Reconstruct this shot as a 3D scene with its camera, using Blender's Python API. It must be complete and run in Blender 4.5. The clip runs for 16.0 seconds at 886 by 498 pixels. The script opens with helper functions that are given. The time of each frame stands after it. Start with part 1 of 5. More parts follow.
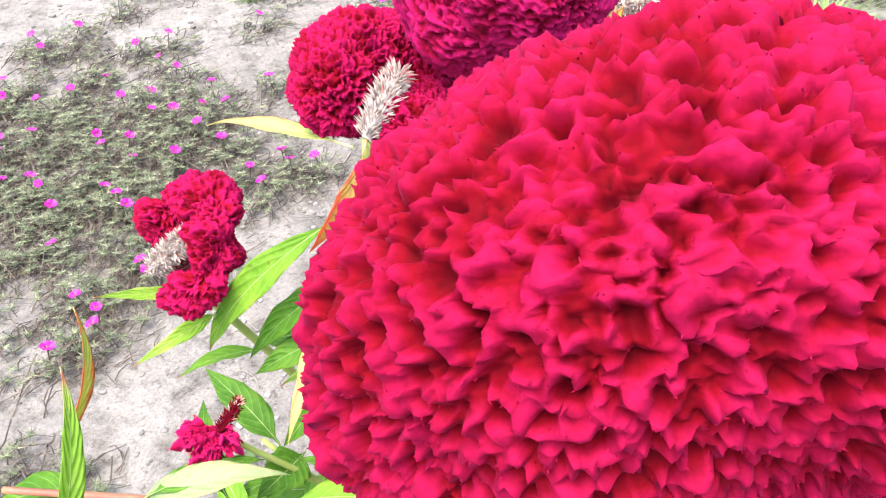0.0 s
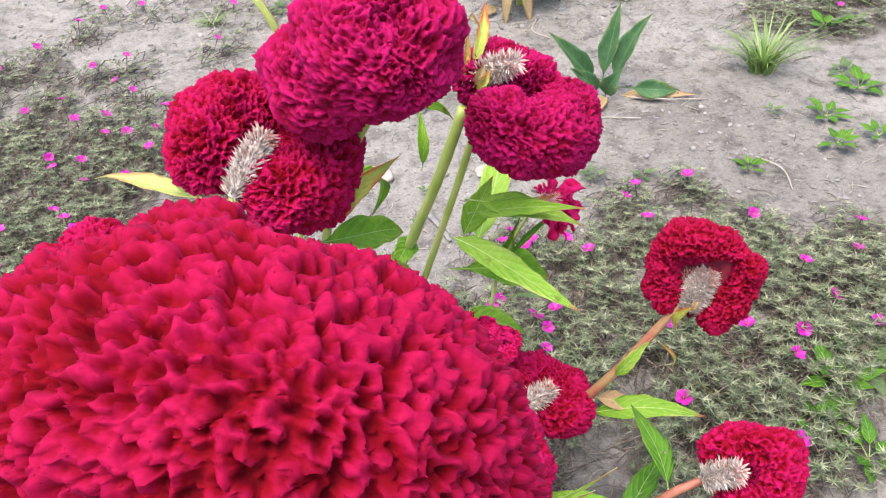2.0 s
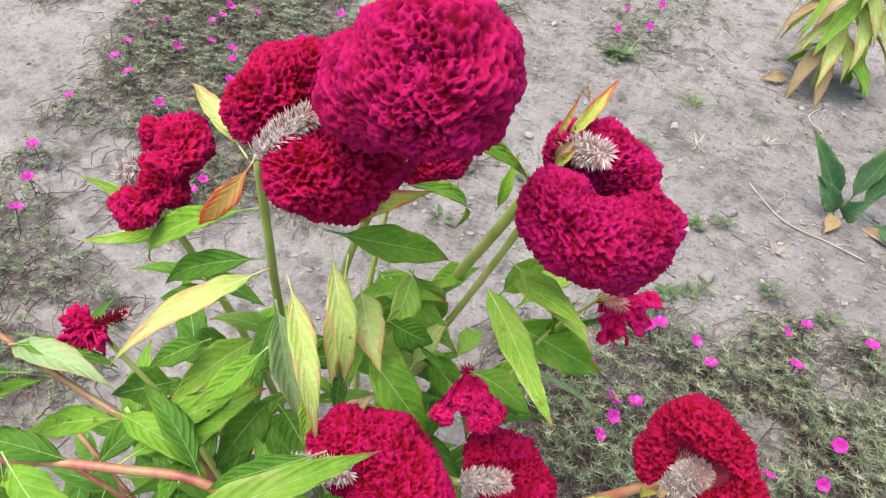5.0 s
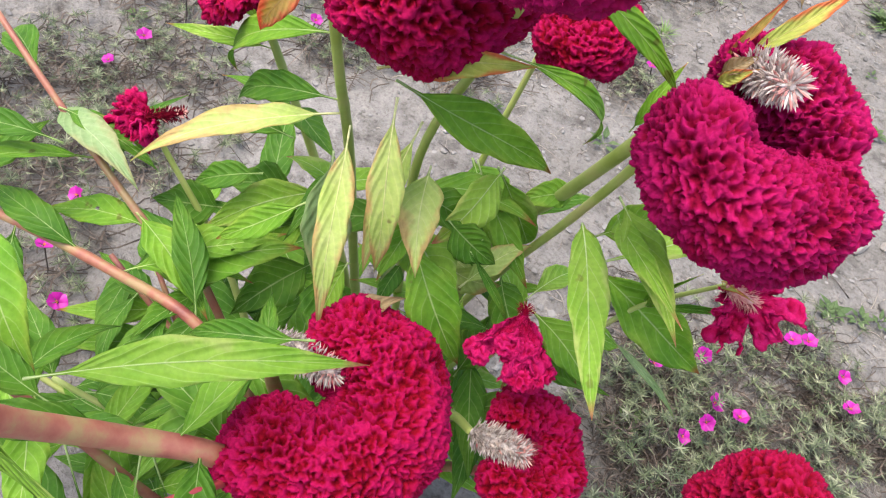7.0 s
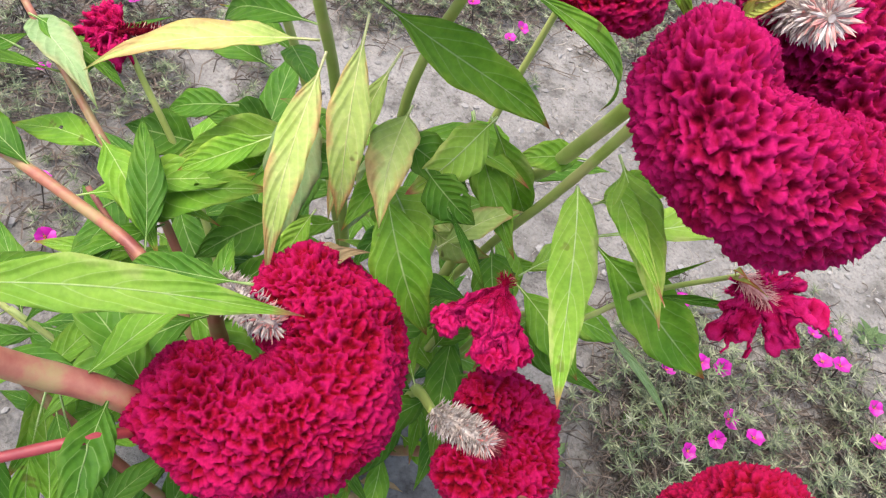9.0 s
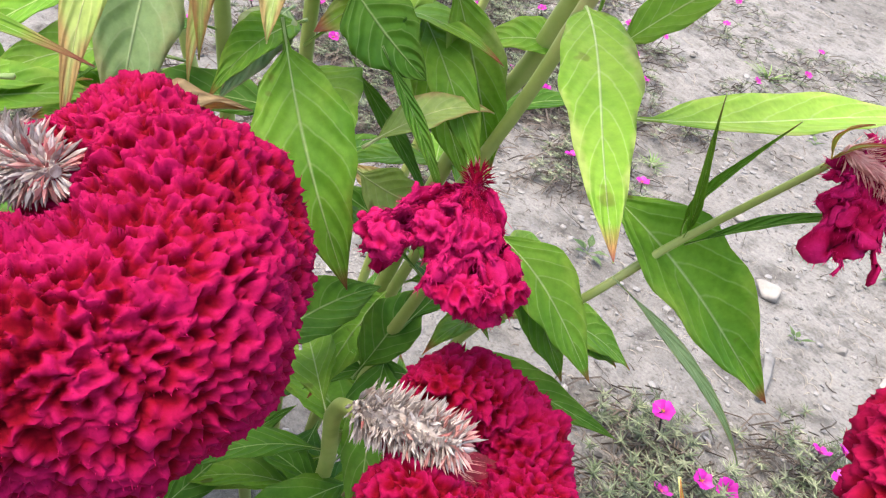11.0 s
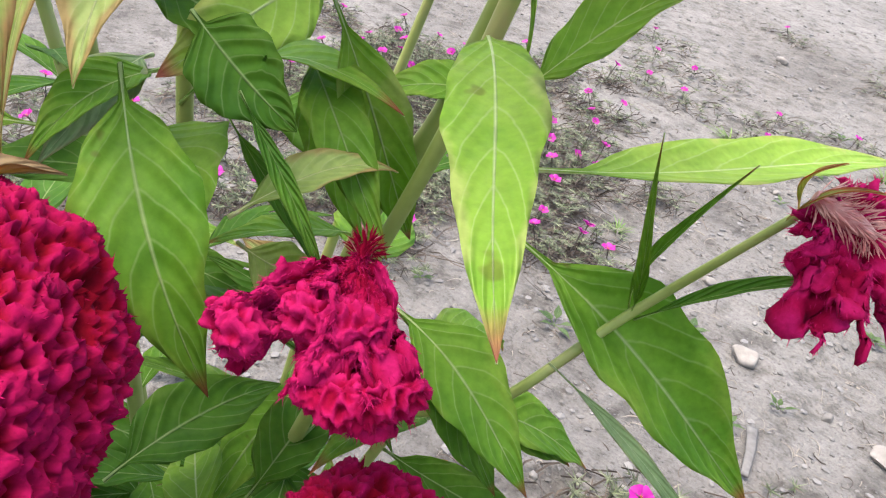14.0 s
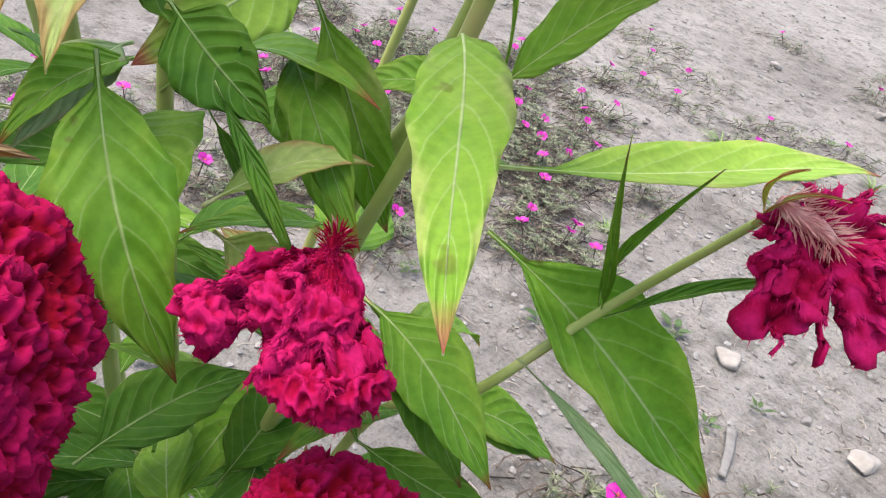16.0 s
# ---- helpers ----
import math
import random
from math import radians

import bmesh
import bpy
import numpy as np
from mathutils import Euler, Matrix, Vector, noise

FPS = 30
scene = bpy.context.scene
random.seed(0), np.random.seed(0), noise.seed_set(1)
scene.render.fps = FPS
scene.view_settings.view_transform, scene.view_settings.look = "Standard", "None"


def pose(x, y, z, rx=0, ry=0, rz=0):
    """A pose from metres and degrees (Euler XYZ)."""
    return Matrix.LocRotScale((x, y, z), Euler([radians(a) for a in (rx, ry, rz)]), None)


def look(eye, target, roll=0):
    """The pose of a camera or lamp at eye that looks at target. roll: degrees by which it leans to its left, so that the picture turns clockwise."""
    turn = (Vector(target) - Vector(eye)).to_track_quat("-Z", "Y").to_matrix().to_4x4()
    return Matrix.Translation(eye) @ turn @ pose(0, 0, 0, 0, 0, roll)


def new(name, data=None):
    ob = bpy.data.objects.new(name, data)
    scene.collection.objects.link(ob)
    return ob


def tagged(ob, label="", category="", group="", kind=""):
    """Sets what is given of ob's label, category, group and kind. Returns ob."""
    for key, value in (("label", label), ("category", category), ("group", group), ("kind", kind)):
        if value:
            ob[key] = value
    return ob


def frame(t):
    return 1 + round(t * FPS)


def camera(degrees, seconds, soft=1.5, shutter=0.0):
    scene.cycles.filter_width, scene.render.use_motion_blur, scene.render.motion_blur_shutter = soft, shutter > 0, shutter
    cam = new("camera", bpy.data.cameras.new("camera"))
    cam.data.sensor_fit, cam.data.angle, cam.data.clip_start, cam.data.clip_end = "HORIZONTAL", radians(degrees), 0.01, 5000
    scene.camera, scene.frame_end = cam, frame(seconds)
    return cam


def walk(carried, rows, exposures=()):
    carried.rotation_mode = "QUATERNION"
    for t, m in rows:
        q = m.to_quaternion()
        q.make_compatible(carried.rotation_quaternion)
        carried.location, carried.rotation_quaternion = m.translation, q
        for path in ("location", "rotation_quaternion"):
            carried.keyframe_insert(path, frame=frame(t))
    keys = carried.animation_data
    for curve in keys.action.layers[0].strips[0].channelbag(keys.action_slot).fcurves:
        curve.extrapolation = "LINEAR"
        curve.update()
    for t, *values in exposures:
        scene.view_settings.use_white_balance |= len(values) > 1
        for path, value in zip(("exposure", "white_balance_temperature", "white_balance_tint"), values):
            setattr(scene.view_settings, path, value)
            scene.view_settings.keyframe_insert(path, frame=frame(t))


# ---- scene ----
cam = camera(61.73, 16.0, 1.2)
PATH = [
    (0, (-0.0374, -0.4552, 1.0210), (-0.0374, 0.3187, 0.3878), -7.60),
    (0.5, (-0.0184, -0.4795, 1.0752), (0.0353, 0.3145, 0.4696), -5.83),
    (1, (0.0016, -0.4763, 1.0931), (0.0649, 0.3257, 0.4991), -5.44),
    (1.5, (0.0246, -0.4626, 1.0923), (0.0677, 0.3362, 0.4922), -5.69),
    (2, (0.0580, -0.4738, 1.0593), (0.0832, 0.3087, 0.4371), -6.25),
    (2.5, (0.0925, -0.4665, 1.0413), (0.0320, 0.3151, 0.4204), -4.33),
    (3, (0.1533, -0.4910, 1.0463), (-0.0265, 0.2675, 0.4199), 1.31),
    (3.5, (0.1814, -0.5083, 1.0663), (-0.0447, 0.2525, 0.4580), 1.29),
    (3.7, (0.1979, -0.5021, 1.0780), (-0.0295, 0.2622, 0.4746), 1.49),
    (5.8, (0.2230, -0.3119, 1.0886), (-0.0642, 0.3689, 0.4148), 13.64),
    (6, (0.2267, -0.2986, 1.0788), (-0.1082, 0.3631, 0.4080), 12.26),
    (6.5, (0.2439, -0.2732, 1.0481), (-0.1059, 0.3160, 0.3198), 17.17),
    (7, (0.2380, -0.2543, 0.9928), (-0.1292, 0.2755, 0.2283), 16.44),
    (7.5, (0.2550, -0.2366, 0.9866), (-0.1657, 0.2330, 0.2104), 18.08),
    (8, (0.2611, -0.2060, 0.9728), (-0.1694, 0.2278, 0.1813), 21.53),
    (8.5, (0.2559, -0.1847, 0.9601), (-0.1661, 0.2824, 0.1832), 19.59),
    (9, (0.2618, -0.1941, 0.9332), (-0.1347, 0.2908, 0.1537), 18.72),
    (9.2, (0.2697, -0.1789, 0.9109), (-0.1274, 0.3165, 0.1384), 20.00),
    (11.5, (0.2765, -0.1408, 0.6457), (-0.2434, 0.5701, 0.1720), 15.99),
    (12, (0.3012, -0.1554, 0.6461), (-0.1742, 0.6100, 0.2125), 13.33),
    (12.5, (0.3114, -0.1308, 0.6544), (-0.1122, 0.6622, 0.2167), 14.05),
    (13, (0.3158, -0.1120, 0.6584), (-0.0905, 0.6912, 0.2229), 16.02),
    (13.5, (0.2863, -0.0864, 0.6480), (-0.2026, 0.6592, 0.1951), 17.58),
    (14, (0.2584, -0.0729, 0.6438), (-0.2995, 0.6200, 0.1870), 15.80),
    (14.5, (0.2554, -0.0641, 0.6465), (-0.2900, 0.6374, 0.1878), 16.65),
    (15, (0.2622, -0.0655, 0.6500), (-0.3012, 0.6304, 0.2047), 15.69),
    (15.5, (0.2841, -0.0728, 0.6501), (-0.2877, 0.6174, 0.2066), 15.98),
    (16, (0.2659, -0.0696, 0.6471), (-0.2818, 0.6296, 0.1878), 17.64),
]
walk(cam, [(t, look(eye, target, roll)) for t, eye, target, roll in PATH], [(0, 2.3), (0.5, 2.1), (1.0, 1.8), (2.5, 1.8), (3.5, 1.8), (6.0, 1.55), (8.5, 1.75), (9.2, 1.7), (11.5, 1.97), (12.5, 1.80), (16, 1.68)])

# ---- world and light: bright overcast day ----
world = bpy.data.worlds.new("overcast_sky")
scene.world = world
world.use_nodes = True
wn = world.node_tree.nodes
sky = wn.new("ShaderNodeTexSky")
sky.sky_type = "NISHITA"
sky.sun_disc = False
sky.sun_elevation = radians(73)
sky.sun_rotation = radians(216)
sky.air_density, sky.dust_density, sky.ozone_density = 1.0, 4.0, 1.0
world.node_tree.links.new(sky.outputs[0], wn["Background"].inputs[0])
wn["Background"].inputs[1].default_value = 0.15

sun_data = bpy.data.lights.new("sun", "SUN")
sun_data.energy, sun_data.angle, sun_data.color = 1.25, radians(55), (1.0, 0.965, 0.91)
sun_light = new("sun", sun_data)
sun_light.matrix_world = look((-0.8, -1.1, 4.6), (0, 0, 0))


# ---- numeric noise ----
_rs = np.random.RandomState(7)
_perm = np.concatenate([_rs.permutation(512)] * 3)
_grad = _rs.normal(size=(512, 3))
_grad /= np.linalg.norm(_grad, axis=1)[:, None]


def gnoise(p):
    """Gradient noise, about -0.7 to 0.7, for an array of places."""
    p = np.asarray(p, float) + 1000.0
    i = np.floor(p).astype(int)
    f = p - i
    u = f * f * f * (f * (f * 6 - 15) + 10)
    out = np.zeros(len(p))
    for dx in (0, 1):
        for dy in (0, 1):
            for dz in (0, 1):
                k = _perm[(_perm[(_perm[(i[:, 0] + dx) % 512] + i[:, 1] + dy) % 512] + i[:, 2] + dz) % 512]
                w = np.where(dx, u[:, 0], 1 - u[:, 0]) * np.where(dy, u[:, 1], 1 - u[:, 1]) * np.where(dz, u[:, 2], 1 - u[:, 2])
                out += w * (_grad[k] * (f - (dx, dy, dz))).sum(1)
    return out


def pits(p):
    """Distance to the nearest of scattered points, one in each unit cell, and a value of that cell's own."""
    p = np.asarray(p, float) + 1000.0
    i = np.floor(p).astype(int)
    best, own = np.full(len(p), 9.0), np.zeros(len(p))
    for dx in (-1, 0, 1):
        for dy in (-1, 0, 1):
            for dz in (-1, 0, 1):
                c = i + (dx, dy, dz)
                k = _perm[(_perm[(_perm[c[:, 0] % 512] + c[:, 1]) % 512] + c[:, 2]) % 512]
                d = np.linalg.norm(c + 0.5 + 0.42 * _grad[k] - p, axis=1)
                own = np.where(d < best, k / 512.0, own)
                best = np.minimum(best, d)
    return best, own


def smooth(a, b, x):
    t = np.clip((x - a) / (b - a), 0, 1)
    return t * t * (3 - 2 * t)


def unit(v):
    v = np.asarray(v, float)
    return v / np.linalg.norm(v)


# ---- materials ----
def material(name, rough=0.7):
    m = bpy.data.materials.new(name)
    m.use_nodes = True
    b = m.node_tree.nodes["Principled BSDF"]
    b.inputs["Roughness"].default_value = rough
    return m, m.node_tree, b


def noise_tex(nt, scale, detail=4.0, rough=0.6, coords=None):
    n = nt.nodes.new("ShaderNodeTexNoise")
    n.inputs["Scale"].default_value, n.inputs["Detail"].default_value, n.inputs["Roughness"].default_value = scale, detail, rough
    if coords is not None:
        nt.links.new(coords, n.inputs["Vector"])
    return n


def ramp(nt, fac, stops):
    r = nt.nodes.new("ShaderNodeValToRGB")
    while len(r.color_ramp.elements) < len(stops):
        r.color_ramp.elements.new(0.5)
    for e, (at, col) in zip(r.color_ramp.elements, stops):
        e.position, e.color = at, (*col, 1)
    nt.links.new(fac, r.inputs[0])
    return r


def mix(nt, fac, a, b, mode="MIX"):
    m = nt.nodes.new("ShaderNodeMix")
    m.data_type, m.blend_type = "RGBA", mode
    for sock, v in ((m.inputs[0], fac), (m.inputs[6], a), (m.inputs[7], b)):
        if isinstance(v, (int, float)):
            sock.default_value = v
        elif isinstance(v, tuple):
            sock.default_value = (*v, 1)
        else:
            nt.links.new(v, sock)
    return m.outputs[2]


def math_node(nt, op, a, b=None, c=None):
    m = nt.nodes.new("ShaderNodeMath")
    m.operation = op
    for sock, v in zip(m.inputs, (a, b, c)):
        if v is None:
            continue
        if isinstance(v, (int, float)):
            sock.default_value = v
        else:
            nt.links.new(v, sock)
    return m.outputs[0]


def bump(nt, bsdf, height, strength, distance):
    n = nt.nodes.new("ShaderNodeBump")
    n.inputs["Strength"].default_value, n.inputs["Distance"].default_value = strength, distance
    nt.links.new(height, n.inputs["Height"])
    nt.links.new(n.outputs[0], bsdf.inputs["Normal"])


def object_coords(nt):
    return nt.nodes.new("ShaderNodeTexCoord").outputs["Object"]


def ground_material():
    m, nt, b = material("dry_sandy_soil", 0.95)
    co = object_coords(nt)
    big = noise_tex(nt, 1.3, 5, 0.6, co)
    mid = noise_tex(nt, 14, 6, 0.65, co)
    fine = noise_tex(nt, 160, 6, 0.7, co)
    c = ramp(nt, big.outputs[0], [(0.3, (0.146, 0.130, 0.111)), (0.5, (0.218, 0.199, 0.176)), (0.72, (0.285, 0.264, 0.237))]).outputs[0]
    c2 = ramp(nt, mid.outputs[0], [(0.36, (0.42, 0.40, 0.37)), (0.5, (1, 1, 1)), (0.68, (1.18, 1.18, 1.18))]).outputs[0]
    c3 = ramp(nt, fine.outputs[0], [(0.3, (0.6, 0.58, 0.56)), (0.5, (1, 1, 1)), (0.68, (1.15, 1.15, 1.15))]).outputs[0]
    c = mix(nt, 0.75, c, c2, "MULTIPLY")
    c = mix(nt, 0.9, c, c3, "MULTIPLY")
    grit = noise_tex(nt, 55, 3, 0.75, co)
    c4 = ramp(nt, grit.outputs[0], [(0.33, (0.40, 0.37, 0.34)), (0.44, (0.92, 0.92, 0.92)), (0.60, (1, 1, 1)), (0.72, (1.3, 1.3, 1.28))]).outputs[0]
    c = mix(nt, 0.75, c, c4, "MULTIPLY")
    nt.links.new(c, b.inputs["Base Color"])
    h = math_node(nt, "ADD", math_node(nt, "MULTIPLY", fine.outputs[0], 0.35), mid.outputs[0])
    bump(nt, b, h, 1.0, 0.022)
    return m


def stone_material(name, col):
    m, nt, b = material(name, 0.85)
    co = object_coords(nt)
    n = noise_tex(nt, 30, 6, 0.65, co)
    c = ramp(nt, n.outputs[0], [(0.3, tuple(v * 0.7 for v in col)), (0.7, tuple(min(1, v * 1.2) for v in col))]).outputs[0]
    info = nt.nodes.new("ShaderNodeNewGeometry")
    tint = ramp(nt, info.outputs["Random Per Island"], [(0, (0.65, 0.62, 0.58)), (0.6, (1, 1, 1)), (1, (1.2, 1.18, 1.15))]).outputs[0]
    nt.links.new(mix(nt, 1.0, c, tint, "MULTIPLY"), b.inputs["Base Color"])
    bump(nt, b, n.outputs[0], 0.5, 0.004)
    return m


def crest_material(name, shaded_pit, mid, rim):
    """Velvety cockscomb tissue: red folds, magenta rims, and pits darkened in the colour like occlusion shade."""
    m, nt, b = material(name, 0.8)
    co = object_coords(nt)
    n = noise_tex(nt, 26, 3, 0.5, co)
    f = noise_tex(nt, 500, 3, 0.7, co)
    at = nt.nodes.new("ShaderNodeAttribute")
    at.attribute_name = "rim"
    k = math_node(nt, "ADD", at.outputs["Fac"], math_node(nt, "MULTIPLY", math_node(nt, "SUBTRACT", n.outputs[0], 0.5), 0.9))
    c = ramp(nt, k, [(0.15, shaded_pit), (0.55, mid), (0.95, rim)]).outputs[0]
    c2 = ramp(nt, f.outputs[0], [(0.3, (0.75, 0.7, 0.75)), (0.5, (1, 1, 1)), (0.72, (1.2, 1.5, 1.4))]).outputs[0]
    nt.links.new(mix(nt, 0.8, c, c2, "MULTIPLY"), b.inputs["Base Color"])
    b.inputs["Sheen Weight"].default_value = 0.06
    b.inputs["Sheen Roughness"].default_value = 0.4
    b.inputs["Sheen Tint"].default_value = (1.0, 0.12, 0.40, 1)
    b.inputs["Specular IOR Level"].default_value = 0.06
    return m


def leaf_material(name, col, col2, edge, edge_amount, vein, spots=0.0, lo=0.62, tip=None):
    """A leaf: u runs from stalk to tip, v across; pale midrib and side veins, coloured margin, see-through."""
    m, nt, b = material(name, 0.5)
    uv = nt.nodes.new("ShaderNodeUVMap")
    sep = nt.nodes.new("ShaderNodeSeparateXYZ")
    nt.links.new(uv.outputs[0], sep.inputs[0])
    u, v = sep.outputs[0], sep.outputs[1]
    off = math_node(nt, "ABSOLUTE", math_node(nt, "SUBTRACT", v, 0.5))
    across = math_node(nt, "MULTIPLY", off, 2.0)
    co = object_coords(nt)
    n = noise_tex(nt, 24, 4, 0.6, co)
    f = noise_tex(nt, 240, 4, 0.6, co)
    base = mix(nt, ramp(nt, n.outputs[0], [(0.35, (0, 0, 0)), (0.65, (1, 1, 1))]).outputs[0], col, col2)
    # side veins
    wob = math_node(nt, "MULTIPLY", n.outputs[0], 0.8)
    run = math_node(nt, "ADD", math_node(nt, "SUBTRACT", math_node(nt, "MULTIPLY", u, 8.0), math_node(nt, "MULTIPLY", math_node(nt, "POWER", across, 1.35), 2.0)), wob)
    saw = math_node(nt, "ABSOLUTE", math_node(nt, "SUBTRACT", math_node(nt, "FRACT", run), 0.5))
    side = math_node(nt, "SUBTRACT", 1.0, math_node(nt, "MULTIPLY", saw, 15.0))
    side = math_node(nt, "MAXIMUM", side, 0.0)
    rib = math_node(nt, "MAXIMUM", math_node(nt, "SUBTRACT", 1.0, math_node(nt, "MULTIPLY", across, 22.0)), 0.0)
    # blade darker between the veins, pale along them
    swell = math_node(nt, "MULTIPLY", math_node(nt, "SUBTRACT", 1.0, saw), 1.0)
    base = mix(nt, 0.75, base, ramp(nt, swell, [(0.5, (0.95, 0.97, 0.94)), (0.95, (1.03, 1.02, 1.03))]).outputs[0], "MULTIPLY")
    c = mix(nt, math_node(nt, "MULTIPLY", side, 0.34), base, vein)
    c = mix(nt, math_node(nt, "MULTIPLY", rib, 0.9), c, tuple(min(1, x * 1.15) for x in vein))
    # margin, stronger towards the tip
    lim = math_node(nt, "ADD", math_node(nt, "MULTIPLY", across, 0.75), math_node(nt, "MULTIPLY", math_node(nt, "POWER", u, 3.0), 0.55))
    lim = math_node(nt, "ADD", lim, math_node(nt, "MULTIPLY", math_node(nt, "SUBTRACT", n.outputs[0], 0.5), 2.1))
    e = ramp(nt, lim, [(lo, (0, 0, 0)), (lo + 0.33, (1, 1, 1))]).outputs[0]
    c = mix(nt, math_node(nt, "MULTIPLY", e, edge_amount), c, edge)
    if tip:
        end = math_node(nt, "ADD", u, math_node(nt, "MULTIPLY", math_node(nt, "SUBTRACT", n.outputs[0], 0.5), 0.12))
        c = mix(nt, ramp(nt, end, [(0.90, (0, 0, 0)), (0.975, (1, 1, 1))]).outputs[0], c, tip)
    if spots:
        sp = noise_tex(nt, 55, 2, 0.5, co)
        s = ramp(nt, sp.outputs[0], [(0.70, (0, 0, 0)), (0.74, (1, 1, 1))]).outputs[0]
        c = mix(nt, math_node(nt, "MULTIPLY", s, spots), c, (0.12, 0.06, 0.02))
    c = mix(nt, 0.5, c, ramp(nt, f.outputs[0], [(0.3, (0.72, 0.74, 0.7)), (0.7, (1.2, 1.18, 1.2))]).outputs[0], "MULTIPLY")
    info = nt.nodes.new("ShaderNodeObjectInfo")
    c = mix(nt, 1.0, c, ramp(nt, info.outputs["Random"], [(0, (0.82, 0.85, 0.8)), (1, (1.12, 1.08, 1.1))]).outputs[0], "MULTIPLY")
    nt.links.new(c, b.inputs["Base Color"])
    b.inputs["Specular IOR Level"].default_value = 0.17
    quilt = math_node(nt, "MULTIPLY", math_node(nt, "COSINE", math_node(nt, "MULTIPLY", run, 6.2832)), -0.17)
    hgt = math_node(nt, "ADD", math_node(nt, "MULTIPLY", n.outputs[0], 0.5), math_node(nt, "ADD", quilt, math_node(nt, "MULTIPLY", f.outputs[0], 0.12)))
    hgt = math_node(nt, "ADD", hgt, math_node(nt, "MULTIPLY", rib, 0.3))
    bump(nt, b, hgt, 0.75, 0.0024)
    tr = nt.nodes.new("ShaderNodeBsdfTranslucent")
    nt.links.new(mix(nt, 1.0, c, (1.06, 1.06, 0.48), "MULTIPLY"), tr.inputs[0])
    ms = nt.nodes.new("ShaderNodeMixShader")
    ms.inputs[0].default_value = 0.45
    nt.links.new(b.outputs[0], ms.inputs[1])
    nt.links.new(tr.outputs[0], ms.inputs[2])
    nt.links.new(ms.outputs[0], nt.nodes["Material Output"].inputs[0])
    return m


def plain_material(name, stops, scale=40, rough=0.7, bump_by=0.3, island=0.0, see_through=0.0):
    m, nt, b = material(name, rough)
    co = object_coords(nt)
    n = noise_tex(nt, scale, 5, 0.6, co)
    c = ramp(nt, n.outputs[0], stops).outputs[0]
    if island:
        g = nt.nodes.new("ShaderNodeNewGeometry")
        lo, hi = 1 - island, 1 + island
        c = mix(nt, 1.0, c, ramp(nt, g.outputs["Random Per Island"], [(0, (lo, lo, lo)), (1, (hi, hi, hi))]).outputs[0], "MULTIPLY")
    nt.links.new(c, b.inputs["Base Color"])
    if bump_by:
        bump(nt, b, n.outputs[0], bump_by, 0.002)
    if see_through:
        tr = nt.nodes.new("ShaderNodeBsdfTranslucent")
        nt.links.new(c, tr.inputs[0])
        ms = nt.nodes.new("ShaderNodeMixShader")
        ms.inputs[0].default_value = see_through
        nt.links.new(b.outputs[0], ms.inputs[1])
        nt.links.new(tr.outputs[0], ms.inputs[2])
        nt.links.new(ms.outputs[0], nt.nodes["Material Output"].inputs[0])
    return m


SOIL = ground_material()
PEBBLE = stone_material("pale_pebble", (0.20, 0.188, 0.175))
# first colour of each velvet is the pit tone, darkened to imitate occlusion
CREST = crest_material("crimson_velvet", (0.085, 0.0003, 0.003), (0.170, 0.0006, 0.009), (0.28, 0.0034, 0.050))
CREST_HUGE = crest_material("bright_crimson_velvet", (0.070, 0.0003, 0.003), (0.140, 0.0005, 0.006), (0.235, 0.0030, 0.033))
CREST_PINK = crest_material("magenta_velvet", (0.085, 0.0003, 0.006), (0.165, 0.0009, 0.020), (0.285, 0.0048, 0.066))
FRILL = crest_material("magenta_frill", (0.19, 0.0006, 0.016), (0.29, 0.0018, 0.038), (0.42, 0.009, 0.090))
THROAT = plain_material("dark_red_throat", [(0.3, (0.085, 0.0005, 0.006)), (0.55, (0.17, 0.0015, 0.017)), (0.8, (0.29, 0.010, 0.045))], 170, 0.8, 0.9)
CHAFF = plain_material("dry_silvery_chaff", [(0.3, (0.25, 0.175, 0.14)), (0.5, (0.48, 0.41, 0.365)), (0.72, (0.72, 0.665, 0.62))], 160, 0.6, 0.0, 0.4, 0.15)
CHAFF_RED = plain_material("pink_tinged_chaff", [(0.3, (0.45, 0.10, 0.10)), (0.6, (0.62, 0.33, 0.28)), (0.8, (0.7, 0.5, 0.42))], 120, 0.6, 0.2, 0.25, 0.15)
STEM = plain_material("pale_green_stem", [(0.3, (0.22, 0.28, 0.05)), (0.55, (0.30, 0.35, 0.09)), (0.75, (0.36, 0.34, 0.12))], 30, 0.5, 0.25)
STEM_RED = plain_material("reddish_stem", [(0.3, (0.17, 0.040, 0.030)), (0.48, (0.27, 0.095, 0.055)), (0.6, (0.25, 0.17, 0.068)), (0.75, (0.30, 0.125, 0.080))], 26, 0.5, 0.25)
THICK_STEM = plain_material("pink_streaked_stem", [(0.3, (0.27, 0.055, 0.042)), (0.48, (0.36, 0.13, 0.080)), (0.62, (0.34, 0.23, 0.095)), (0.78, (0.42, 0.18, 0.12))], 34, 0.5, 0.4)
CRIMSON_STEM = plain_material("crimson_stem", [(0.3, (0.20, 0.018, 0.025)), (0.6, (0.30, 0.040, 0.040)), (0.8, (0.34, 0.08, 0.06))], 26, 0.45, 0.25)
GREEN = leaf_material("green_leaf", (0.142, 0.325, 0.024), (0.242, 0.445, 0.042), (0.37, 0.47, 0.07), 0.35, (0.48, 0.58, 0.25), 0.55, 0.70, (0.42, 0.14, 0.06))
